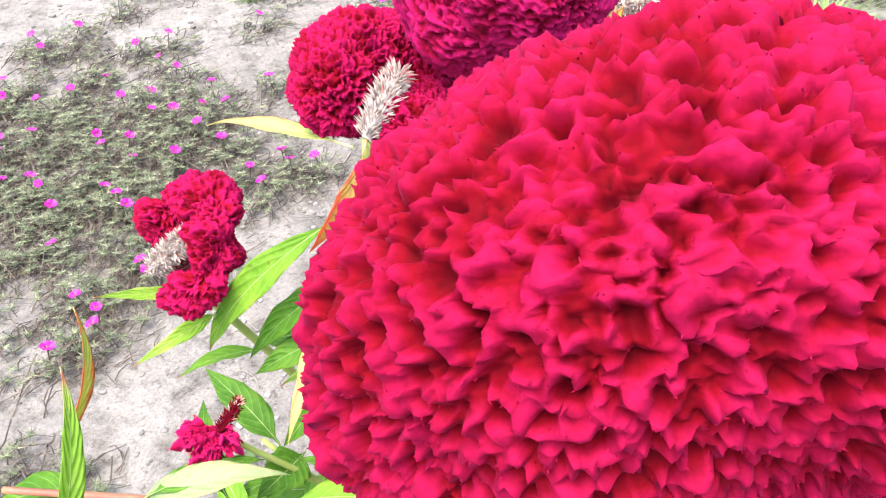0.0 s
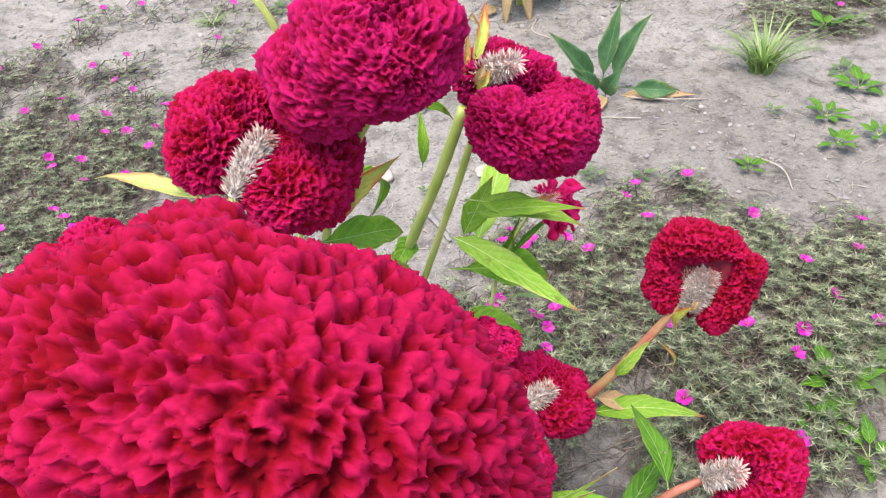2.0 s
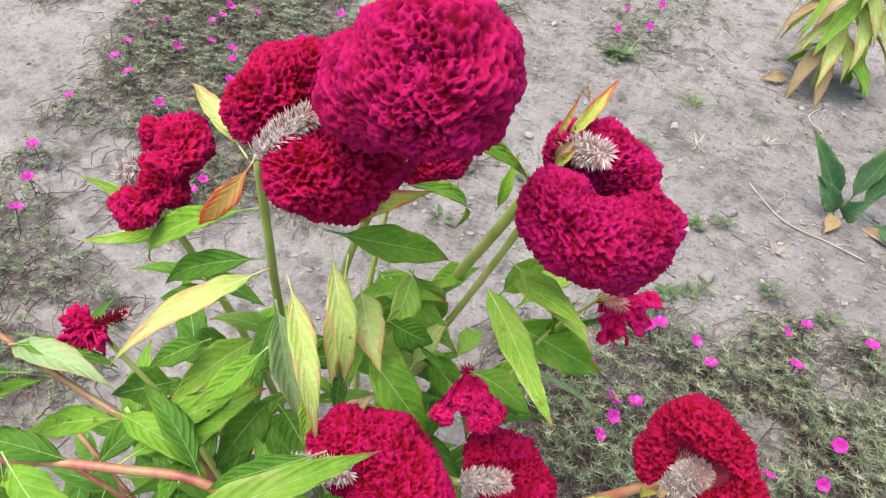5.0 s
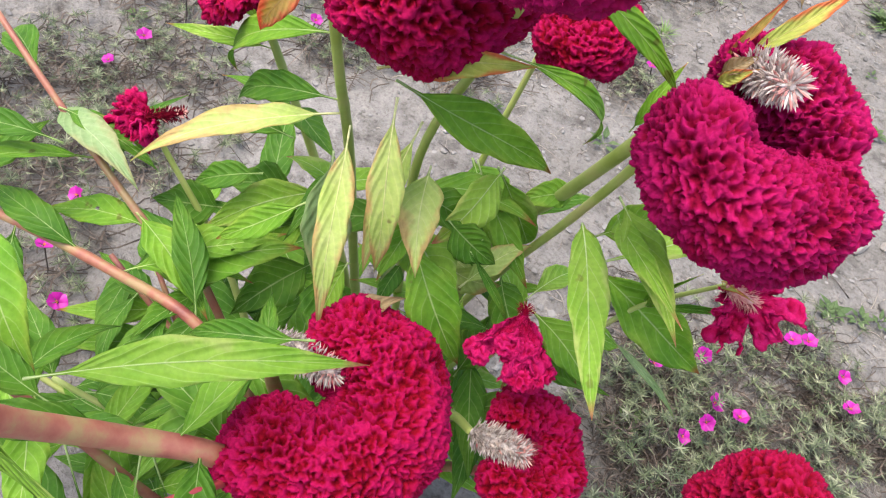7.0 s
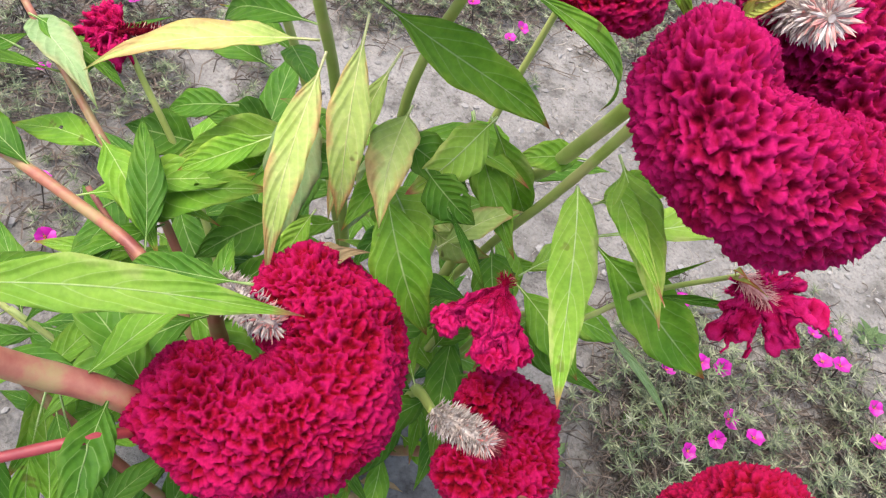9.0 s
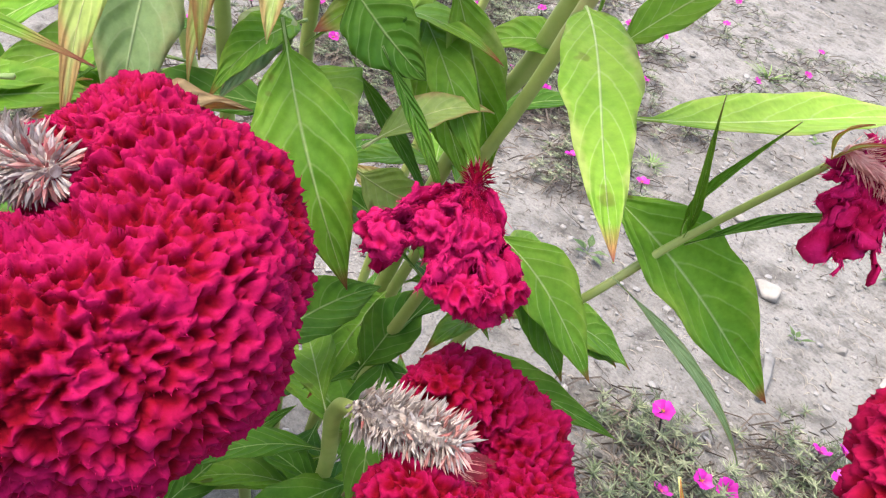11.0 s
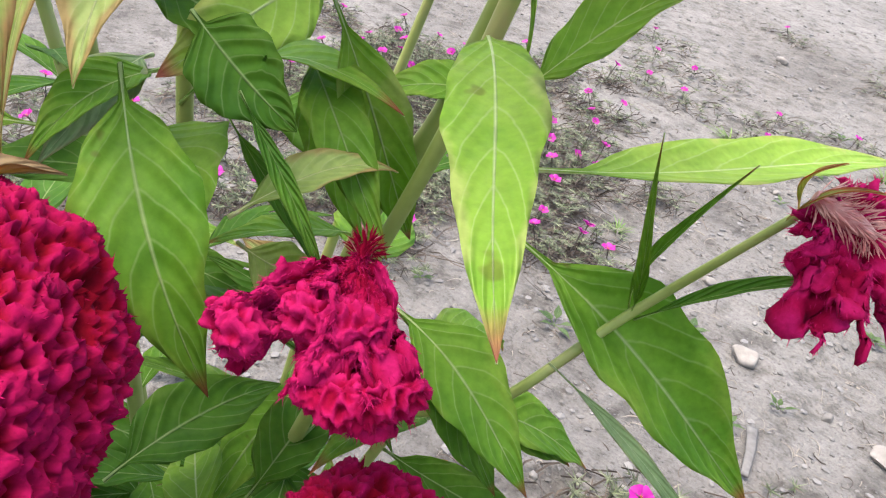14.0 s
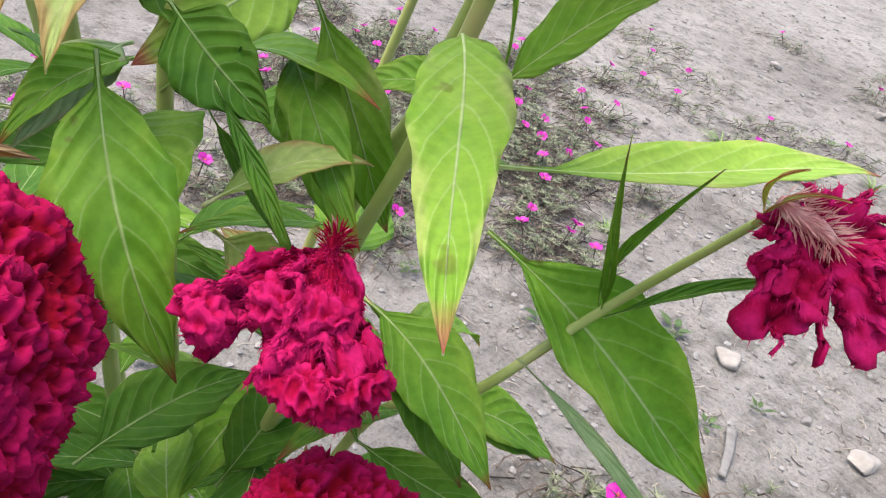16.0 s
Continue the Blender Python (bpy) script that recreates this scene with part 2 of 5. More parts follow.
# deep green, darkened further to put shade into the low leaves' colour
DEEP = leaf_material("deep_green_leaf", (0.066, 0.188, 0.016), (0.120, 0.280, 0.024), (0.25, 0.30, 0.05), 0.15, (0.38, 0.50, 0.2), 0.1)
LIME = leaf_material("lime_leaf", (0.210, 0.410, 0.036), (0.305, 0.480, 0.064), (0.46, 0.53, 0.16), 0.7, (0.54, 0.62, 0.32), 0.4, 0.78, (0.55, 0.20, 0.13))
YELLOW = leaf_material("yellowing_leaf", (0.44, 0.56, 0.14), (0.58, 0.64, 0.24), (0.56, 0.27, 0.13), 0.65, (0.74, 0.74, 0.42), 0.6, 0.58)
PALE = leaf_material("pale_underside_leaf", (0.30, 0.43, 0.19), (0.40, 0.52, 0.25), (0.50, 0.34, 0.18), 0.4, (0.58, 0.65, 0.40), 0.1)
RUST = leaf_material("rusty_red_leaf", (0.44, 0.50, 0.11), (0.54, 0.54, 0.13), (0.60, 0.14, 0.06), 0.9, (0.66, 0.62, 0.28), 0.3, 0.50)
RED = leaf_material("red_orange_leaf", (0.55, 0.41, 0.11), (0.64, 0.38, 0.14), (0.72, 0.16, 0.085), 0.92, (0.70, 0.52, 0.26), 0.2, 0.26)
BRIGHT = leaf_material("bright_lime_leaf", (0.29, 0.485, 0.060), (0.38, 0.545, 0.085), (0.52, 0.55, 0.17), 0.6, (0.60, 0.67, 0.36), 0.05, 0.80, (0.55, 0.20, 0.13))
SALMON = leaf_material("salmon_red_leaf", (0.40, 0.16, 0.075), (0.48, 0.24, 0.11), (0.50, 0.10, 0.06), 0.5, (0.55, 0.30, 0.18), 0.2)
TAN = leaf_material("dead_tan_leaf", (0.42, 0.29, 0.15), (0.52, 0.40, 0.24), (0.25, 0.13, 0.06), 0.6, (0.5, 0.4, 0.25), 0.5)
GLAUCOUS = leaf_material("blue_green_leaf", (0.06, 0.15, 0.06), (0.10, 0.20, 0.09), (0.30, 0.32, 0.10), 0.3, (0.16, 0.26, 0.12), 0.0)
NEEDLE = plain_material("grey_green_needles", [(0.3, (0.046, 0.064, 0.025)), (0.48, (0.102, 0.122, 0.056)), (0.70, (0.26, 0.265, 0.165))], 45, 0.5, 0.0, 0.6, 0.12)
TWIG = plain_material("brown_twigs", [(0.3, (0.050, 0.036, 0.027)), (0.7, (0.17, 0.130, 0.098))], 60, 0.8, 0.0, 0.5)
GRASS = plain_material("grass_blades", [(0.3, (0.09, 0.17, 0.035)), (0.7, (0.20, 0.29, 0.07))], 12, 0.55, 0.0, 0.35, 0.2)
PETAL = plain_material("magenta_petals", [(0.3, (0.34, 0.003, 0.20)), (0.7, (0.43, 0.006, 0.29))], 120, 0.5, 0.1, 0.15, 0.25)
YOLK = plain_material("red_orange_stamens", [(0.3, (0.5, 0.05, 0.02)), (0.7, (0.65, 0.25, 0.03))], 300, 0.6, 0.0)
STRAW = plain_material("dry_straw", [(0.3, (0.24, 0.20, 0.155)), (0.7, (0.38, 0.33, 0.27))], 40, 0.8, 0.2)
DRIFTWOOD = plain_material("bleached_wood", [(0.3, (0.11, 0.10, 0.09)), (0.7, (0.20, 0.188, 0.172))], 60, 0.8, 0.4)


# ---- makers ----
def mesh_of(name, verts, faces, mats, smooth_shade=True, uvs=None, face_mats=None):
    me = bpy.data.meshes.new(name)
    me.from_pydata([tuple(map(float, v)) for v in verts] if not isinstance(verts, np.ndarray) else verts.tolist(), [], faces)
    for mt in mats:
        me.materials.append(mt)
    if uvs is not None:
        layer = me.uv_layers.new(name="UVMap")
        idx = np.empty(len(me.loops), dtype=np.int32)
        me.loops.foreach_get("vertex_index", idx)
        layer.data.foreach_set("uv", np.asarray(uvs, np.float32)[idx].ravel())
    if face_mats is not None:
        me.polygons.foreach_set("material_index", np.asarray(face_mats, np.int32))
    me.polygons.foreach_set("use_smooth", np.full(len(me.polygons), smooth_shade))
    me.update()
    return me


def child(name, me, parent, label=""):
    ob = new(name, me)
    ob.parent = parent
    ob.matrix_parent_inverse = parent.matrix_world.inverted()
    if label:
        tagged(ob, label=label)
    return ob


def thing(name, at, label, category, group="", kind=""):
    ob = new(name)
    ob.empty_display_size = 0.05
    ob.matrix_world = Matrix.Translation(at)
    bpy.context.view_layer.update()
    return tagged(ob, label, category, group, kind)


def spline(points, n):
    """Catmull-Rom through the points."""
    p = np.asarray(points, float)
    p = np.vstack([2 * p[0] - p[1], p, 2 * p[-1] - p[-2]])
    out = []
    for k in range(n):
        s = k / (n - 1) * (len(p) - 3)
        i = min(int(s), len(p) - 4)
        t = s - i
        a, b, c, d = p[i : i + 4]
        out.append(0.5 * (2 * b + (c - a) * t + (2 * a - 5 * b + 4 * c - d) * t * t + (3 * b - a - 3 * c + d) * t**3))
    return np.array(out)


def tube_data(path, radii, sides=10, ridge=0.0):
    path = np.asarray(path, float)
    n = len(path)
    tan = np.gradient(path, axis=0)
    tan /= np.linalg.norm(tan, axis=1)[:, None] + 1e-12
    side = np.cross(tan[0], (0.31, 0.57, 0.76))
    side /= np.linalg.norm(side)
    verts, faces = [], []
    for i in range(n):
        side = side - tan[i] * (side @ tan[i])
        side /= np.linalg.norm(side)
        other = np.cross(tan[i], side)
        for k in range(sides):
            a = 2 * math.pi * k / sides
            r = radii[i] * (1 + ridge * math.cos(5 * a))
            verts.append(path[i] + r * (math.cos(a) * side + math.sin(a) * other))
    for i in range(n - 1):
        for k in range(sides):
            a, b = i * sides + k, i * sides + (k + 1) % sides
            faces.append((a, b, b + sides, a + sides))
    verts += [path[0], path[-1]]
    for k in range(sides):
        faces.append((len(verts) - 2, (k + 1) % sides, k))
        faces.append((len(verts) - 1, (n - 1) * sides + k, (n - 1) * sides + (k + 1) % sides))
    return np.array(verts), faces


def stem(parent, points, r0, r1, mat=None, label=""):
    n = max(14, 6 * len(points))
    path = spline(points, n)
    s = np.linspace(0, 1, n)
    rad = r0 + (r1 - r0) * s
    # slightly swollen joints
    rad = rad * (1 + 0.10 * np.exp(-(((s * 5.3) % 1.0 - 0.5) / 0.07) ** 2))
    v, f = tube_data(path, rad, 12, 0.05)
    return child("stem", mesh_of("stem", v, f, [mat or STEM]), parent, label)


VIEW = np.array([0.24, -0.22, 0.95])


def leaf(parent, base, tip, width, mat, roll=0.0, bend=0.12, fold=0.30, wave=0.5, seed=0, stalk=0.12, twist=0.0, name="leaf", label="", facing=None, full=0.85, holes=0, fine=True):
    """A lance-shaped leaf from its base to its tip. roll turns it about its length, bend arches it (in lengths), fold raises the halves."""
    rng = np.random.RandomState(seed + 11)
    base, tip = np.asarray(base, float), np.asarray(tip, float)
    length = np.linalg.norm(tip - base)
    d = (tip - base) / length
    toward = np.asarray(facing, float) if facing is not None else unit(VIEW - (base + tip) / 2) * 0.75 + np.array([0, 0, 0.35])
    nrm = toward - d * (toward @ d)
    nrm /= np.linalg.norm(nrm)
    side = np.cross(d, nrm)
    q = math.radians(roll)
    nrm, side = nrm * math.cos(q) + side * math.sin(q), side * math.cos(q) - nrm * math.sin(q)
    nu, nv = (26, 9) if fine else (17, 7)
    us = np.linspace(0, 1, nu)
    top, uv = [], []
    ph = rng.uniform(0, 6.28, 4)
    twist = twist or rng.uniform(-22, 22)
    for u in us:
        if u < stalk:
            w = 0.035 + 0.035 * (u / stalk) ** 3
        else:
            k = (u - stalk) / (1 - stalk)
            w = 0.070 * (1 - k) ** 2 + k / (k + 0.045) * (math.sin(math.pi * k ** 0.78) ** full if 0 < k < 1 else 0) * (1 - 0.30 * k) * (1 - k) ** 0.22
        half = max(0.004, w) * width / 2
        half *= 1 + 0.05 * math.sin(17 * u + ph[0])
        arch = bend * length * (4 * u * (1 - u)) + 0.02 * length * math.sin(5 * u + ph[1])
        tw = math.radians(twist) * (u - 0.3)
        n2, s2 = nrm * math.cos(tw) + side * math.sin(tw), side * math.cos(tw) - nrm * math.sin(tw)
        mid = base + d * (length * u) + nrm * arch + side * (0.03 * length * math.sin(3.1 * u + ph[2]))
        for j in range(nv):
            x = 2 * j / (nv - 1) - 1
            lift = fold * abs(x) ** 1.3 * half + wave * 0.10 * half * abs(x) ** 2 * math.sin(21 * u + ph[3] + (2.1 if x > 0 else 0))
            edge = half * x * (1 + 0.04 * math.sin(33 * u + 3 * x + ph[1]) * abs(x))
            top.append(mid + s2 * edge + n2 * lift)
            uv.append((u, 0.5 + 0.5 * x))
    top = np.array(top)
    bites = {(rng.randint(6, nu - 5), rng.choice((1, 2, nv - 4, nv - 3))) for _ in range(holes)}
    for i, j in bites:
        # small ragged holes
        ring = [i * nv + j, i * nv + j + 1, (i + 1) * nv + j + 1, (i + 1) * nv + j]
        mid = top[ring].mean(0)
        for q in ring:
            top[q] += (mid - top[q]) * rng.uniform(0.15, 0.6)
    thick = 0.00035
    verts = np.vstack([top, top - nrm * thick])
    m = nu * nv
    faces = []
    for i in range(nu - 1):
        for j in range(nv - 1):
            if (i, j) in bites:
                continue
            a = i * nv + j
            faces.append((a, a + 1, a + nv + 1, a + nv))
            faces.append((m + a, m + a + nv, m + a + nv + 1, m + a + 1))
        a, b = i * nv, i * nv + nv - 1
        faces.append((a, a + nv, m + a + nv, m + a))
        faces.append((b + nv, b, m + b, m + b + nv))
    for j in range(nv - 1):
        a, b = j, m - nv + j
        faces.append((a + 1, a, m + a, m + a + 1))
        faces.append((b, b + 1, m + b + 1, m + b))
    uvs = uv + uv
    # raised midrib and stalk along the underside, showing at the stalk as a round petiole
    rib = np.array([top[i * nv + nv // 2] for i in range(nu)]) - nrm * 0.0005
    rr = np.array([max(0.0003, 0.0008 * (1 - u) ** 0.8 * min(1.0, width / 0.03) + (0.0003 * (1 - u / stalk) if u < stalk else 0)) for u in us])
    rv, rf = tube_data(rib, rr, 5)
    off = len(verts)
    verts = np.vstack([verts, rv])
    faces += [tuple(off + i for i in f) for f in rf]
    uvs = uvs + [(0.3, 0.5)] * len(rv)
    return child(name, mesh_of("leaf", verts, faces, [mat], True, uvs), parent, label)


def crest(parent, base, centre, normal, R, r, span, seed=0, flat=1.0, fold=0.0072, pitch=0.0068, step=0.00096, hairs=0.40, bristle=0.0016, mat=None, r_end=0.85, throat=True, label="", name="flower_head", lobes=0.006, skew=0.0, lift=-0.35, cup=0.0064, fibres=420, notch=0.0, notch_at=0.0):
    """A cockscomb: a thick velvety crest bent like a horseshoe round its stalk, folded all over like a brain."""
    base, centre = np.asarray(base, float), np.asarray(centre, float)
    d = unit(centre - base)
    n = np.asarray(normal, float)
    n = unit(n - d * (n @ d))
    e = np.cross(n, d)
    arc = math.radians(span)
    length = R * arc
    stations = max(12, int(length / step))
    cap = max(10, int(r * 1.5 / step))
    rings = max(30, int(2 * math.pi * r / step))
    C, T, RAD, PUSH = [], [], [], []

    def at(th):
        return centre + R * (d * math.cos(th) + e * math.sin(th)), -d * math.sin(th) + e * math.cos(th)

    def width(th):
        q = th / (arc / 2)
        return r * (1 + (r_end - 1) * q * q) * (1 + skew * q) * (1 - notch * math.exp(-(((q - notch_at) / 0.16) ** 2)))

    for k in range(cap):
        phi = math.pi / 2 * (1 - k / cap)
        p, t = at(-arc / 2)
        w = width(-arc / 2)
        C.append(p - t * w * math.sin(phi)), T.append(t), RAD.append(w * math.cos(phi)), PUSH.append(-math.sin(phi))
    for k in range(stations + 1):
        th = -arc / 2 + arc * k / stations
        p, t = at(th)
        C.append(p), T.append(t), RAD.append(width(th)), PUSH.append(0.0)
    for k in range(1, cap + 1):
        phi = math.pi / 2 * k / cap
        p, t = at(arc / 2)
        w = width(arc / 2)
        C.append(p + t * w * math.sin(phi)), T.append(t), RAD.append(w * math.cos(phi)), PUSH.append(math.sin(phi))
    C, T, RAD, PUSH = map(np.array, (C, T, RAD, PUSH))
    al = np.linspace(0, 2 * math.pi, rings, endpoint=False)
    M = np.cross(np.broadcast_to(n, T.shape), T)
    ca, sa = np.cos(al)[None, :, None], np.sin(al)[None, :, None] * flat
    radial = ca * M[:, None] + sa * n[None, None]
    P = C[:, None] + RAD[:, None, None] * radial
    N = radial * np.sqrt(np.maximum(0, 1 - PUSH**2))[:, None, None] + T[:, None] * PUSH[:, None, None]
    N /= np.linalg.norm(N, axis=2, keepdims=True) + 1e-9
    P, N = P.reshape(-1, 3), N.reshape(-1, 3)
    off = np.array([3.7, 1.9, 5.3]) * (seed + 1)
    big = gnoise(P / 0.034 + off) + 0.5 * gnoise(P / 0.019 + off + 4)
    P0 = P + N * (lobes * 1.9 * big)[:, None]

    def vec(scale, shift):
        return np.stack([gnoise(P0 / scale + off + shift), gnoise(P0 / scale + off + shift + 26), gnoise(P0 / scale + off + shift + 52)], 1)

    # winding folds with rounded, ruffled rims and a deep pit inside each curl
    Q = P0 / pitch + off + 0.55 * vec(0.8 * pitch, 31)
    v, v2 = np.abs(gnoise(Q)), np.abs(gnoise(Q * 1.9 + 17))
    near, own = pits(P0 / cup + off + 0.45 * vec(0.9 * cup, 61))
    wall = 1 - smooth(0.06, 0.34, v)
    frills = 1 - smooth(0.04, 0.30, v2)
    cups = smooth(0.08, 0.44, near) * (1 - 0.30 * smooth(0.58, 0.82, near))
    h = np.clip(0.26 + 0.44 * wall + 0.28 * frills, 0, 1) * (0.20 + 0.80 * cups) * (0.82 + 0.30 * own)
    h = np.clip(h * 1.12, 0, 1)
    push = fold * (h - 0.55) * 1.25 + (0.0011 * gnoise(P0 / 0.0034 + off) + 0.0006 * gnoise(P0 / 0.0016 + off + 9)) * smooth(0.2, 0.6, h)
    flop = vec(0.55 * pitch, 3) * (0.34 * pitch * smooth(0.25, 0.9, h))[:, None]
    P = P0 + N * push[:, None] + flop + vec(0.0022, 7) * (0.0008 * h)[:, None]
    ns = len(C)
    idx = np.arange(ns * rings).reshape(ns, rings)
    a, b = idx[:-1], np.roll(idx, -1, axis=1)[:-1]
    c, dd = np.roll(idx, -1, axis=1)[1:], idx[1:]
    faces = np.stack([a, b, c, dd], -1).reshape(-1, 4)
    mats = np.zeros(len(faces), int)
    # velvet: short bristles along the rims
    rng = np.random.RandomState(seed)
    pick = np.nonzero(rng.rand(len(P)) < hairs * smooth(0.35, 0.8, h))[0]
    m = len(pick)
    grow = N[pick] + rng.normal(size=(m, 3)) * 0.55
    grow /= np.linalg.norm(grow, axis=1)[:, None]
    wide = np.cross(grow, rng.normal(size=(m, 3)))
    wide /= np.linalg.norm(wide, axis=1)[:, None]
    ln = bristle * rng.uniform(0.6, 1.3, m)[:, None]
    roots = P[pick] - N[pick] * 0.0003
    hv = np.stack([roots - wide * 0.00022, roots + wide * 0.00022, roots + grow * ln + wide * 0.00005], 1).reshape(-1, 3)
    hf = (len(P) + np.arange(m * 3)).reshape(-1, 3)
    verts = np.vstack([P, hv])
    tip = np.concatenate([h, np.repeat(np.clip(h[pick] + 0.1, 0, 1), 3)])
    quads, tris = faces.tolist(), hf.tolist()
    faces = quads + tris
    mats = np.zeros(len(faces), int)
    if throat:
        # the fan of tissue that carries the crest, from the stalk outwards
        k, rows = 40, 10
        fan, ff = [], []
        for i in range(k + 1):
            th = -arc / 2 + arc * i / k
            p, _ = at(th)
            for j in range(rows + 1):
                s = j / rows
                q = base * (1 - s) + p * s + n * (lift * r * math.sin(math.pi * s * 0.5))
                fan.append(q + n * 0.002 * math.sin(th * 23 + 3 * s) + n * 0.003 * math.sin(7 * th))
        o = len(verts)
        for i in range(k):
            for j in range(rows):
                q = o + i * (rows + 1) + j
                ff.append((q, q + 1, q + rows + 2, q + rows + 1))
        verts = np.vstack([verts, np.array(fan)])
        tip = np.concatenate([tip, np.zeros(len(fan))])
        faces = faces + ff
        mats = np.concatenate([mats, np.ones(len(ff), int)])
        # pale silky fibres running out from the stalk
        fib, o = [], len(verts)
        for i in range(fibres):
            th, s = arc * rng.uniform(-0.5, 0.5), rng.uniform(0.12, 0.62)
            p, _ = at(th)
            q = base * (1 - s) + p * s + n * (lift * r * math.sin(math.pi * s * 0.5) + 0.002)
            go = unit(p - base) + rng.normal(size=3) * 0.25 + n * 0.35
            w = unit(np.cross(go, n)) * 0.00022
            fib += [q - w, q + w, q + go * rng.uniform(0.004, 0.009)]
        verts = np.vstack([verts, np.array(fib).reshape(-1, 3)])
        tip = np.concatenate([tip, np.zeros(len(fib))])
        faces = faces + (o + np.arange(len(fib)).reshape(-1, 3)).tolist()
        mats = np.concatenate([mats, np.full(len(fib) // 3, 2)])
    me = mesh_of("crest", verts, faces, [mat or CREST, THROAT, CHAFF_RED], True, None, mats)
    # fold height drives the colour: magenta rims, painted shade in the pits
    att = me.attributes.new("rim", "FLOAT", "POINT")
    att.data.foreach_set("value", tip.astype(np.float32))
    return child(name, me, parent, label)


def frill(parent, base, centre, normal, reach, seed, mat=None, layers=4, spread=0.30, ruffle=1.0, label="ragged velvety frill"):
    """A young crest: ruffled fans of velvety tissue spreading from the stalk; reach lists (angle, length) round the fan."""
    rng = np.random.RandomState(seed)
    base, centre = np.asarray(base, float), np.asarray(centre, float)
    d = unit(centre - base)
    n = np.asarray(normal, float)
    n = unit(n - d * (n @ d))
    e = np.cross(n, d)
    angles, lengths = [math.radians(q[0]) for q in reach], [q[1] for q in reach]
    size = max(lengths)
    V, Fc, tip, edge = [], [], [], []
    for layer in range(layers):
        nu, nv = 260, 22
        tilt = (layer - (layers - 1) / 2) / max(1, layers - 1) * 2 * spread
        short = (1.0, 0.72, 0.88, 0.55, 0.8)[layer % 5]
        ph = rng.uniform(0, 6.28, 8)
        th = np.linspace(angles[0], angles[-1], nu)[:, None]
        t = np.linspace(0, 1, nv)[None, :]
        far = np.interp(th[:, 0], angles, lengths)[:, None] * short * (1 + 0.10 * np.sin(9 * th + ph[0]) * (layer > 0) + 0.06 * np.sin(23 * th + ph[2]) + 0.03 * np.sin(61 * th + ph[1]))
        rad = far * t
        ruff = ruffle * t**1.6 * (0.0065 * np.sin(5.5 * th + ph[3] + 2.2 * t) + 0.0030 * t**3 * np.sin(19 * th + ph[4] + 2 * t))
        curl = 0.0035 * t**4 * np.sin(31 * th + ph[6])
        bend = th + 0.10 * t**2 * np.sin(17 * th + ph[7])
        grid = base + (d * np.cos(bend)[..., None] + e * np.sin(bend)[..., None]) * (rad + curl)[..., None] + n * (ruff + tilt * size * 0.5 * t * t + 0.002 * np.sin(5 * th + layer))[..., None]
        g = grid.reshape(-1, 3)
        grow = np.tile(np.linspace(0, 1, nv), nu)
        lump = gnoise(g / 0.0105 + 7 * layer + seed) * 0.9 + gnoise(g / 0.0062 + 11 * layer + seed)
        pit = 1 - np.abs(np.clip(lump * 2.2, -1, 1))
        g = g + n * (ruffle * (0.0085 * lump + 0.0040 * (pit - 0.5)) * smooth(0.05, 0.45, grow))[:, None]
        g = g + np.stack([gnoise(g / 0.0060 + k + layer) for k in (3, 40, 80)], 1) * 0.0042 * grow[:, None]
        g = g + np.stack([gnoise(g / 0.0024 + k + layer) for k in (5, 45, 85)], 1) * 0.0012
        o, m = sum(len(v) for v in V), nu * nv
        grid = g.reshape(nu, nv, 3)
        nrm = np.cross(np.gradient(grid, axis=0), np.gradient(grid, axis=1)).reshape(-1, 3)
        nrm /= np.linalg.norm(nrm, axis=1)[:, None] + 1e-9
        V += [g + nrm * 0.0008, g - nrm * 0.0008]
        # colour follows the lumps: pinker crests, hollows with shade painted in
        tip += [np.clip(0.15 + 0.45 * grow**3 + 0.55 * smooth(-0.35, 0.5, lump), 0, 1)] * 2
        edge += [grow] * 2
        i, j = np.meshgrid(np.arange(nu - 1), np.arange(nv - 1), indexing="ij")
        a = (o + i * nv + j).ravel()
        Fc += np.stack([a, a + 1, a + nv + 1, a + nv], 1).tolist() + np.stack([a + m, a + m + nv, a + m + nv + 1, a + m + 1], 1).tolist()
        a = o + np.arange(nu - 1) * nv + nv - 1
        Fc += np.stack([a, a + m, a + m + nv, a + nv], 1).tolist()
    V, tip, edge = np.vstack(V), np.concatenate(tip), np.concatenate(edge)
    # bristles along the ragged rims and over the cloth
    pick = np.nonzero(rng.rand(len(V)) < np.where(edge > 0.93, 0.9, 0.25))[0]
    go = V[pick] - base
    go /= np.linalg.norm(go, axis=1)[:, None]
    go += rng.normal(size=go.shape) * 0.5
    wide = np.cross(go, rng.normal(size=go.shape))
    wide /= np.linalg.norm(wide, axis=1)[:, None]
    hv = np.stack([V[pick] - wide * 0.0002, V[pick] + wide * 0.0002, V[pick] + go * 0.0019], 1).reshape(-1, 3)
    Fc += (len(V) + np.arange(len(hv)).reshape(-1, 3)).tolist()
    V, tip = np.vstack([V, hv]), np.concatenate([tip, np.ones(len(hv))])
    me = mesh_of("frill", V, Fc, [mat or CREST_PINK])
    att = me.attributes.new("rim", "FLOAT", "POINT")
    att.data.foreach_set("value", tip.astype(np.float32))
    return child("flower_head", me, parent, label)


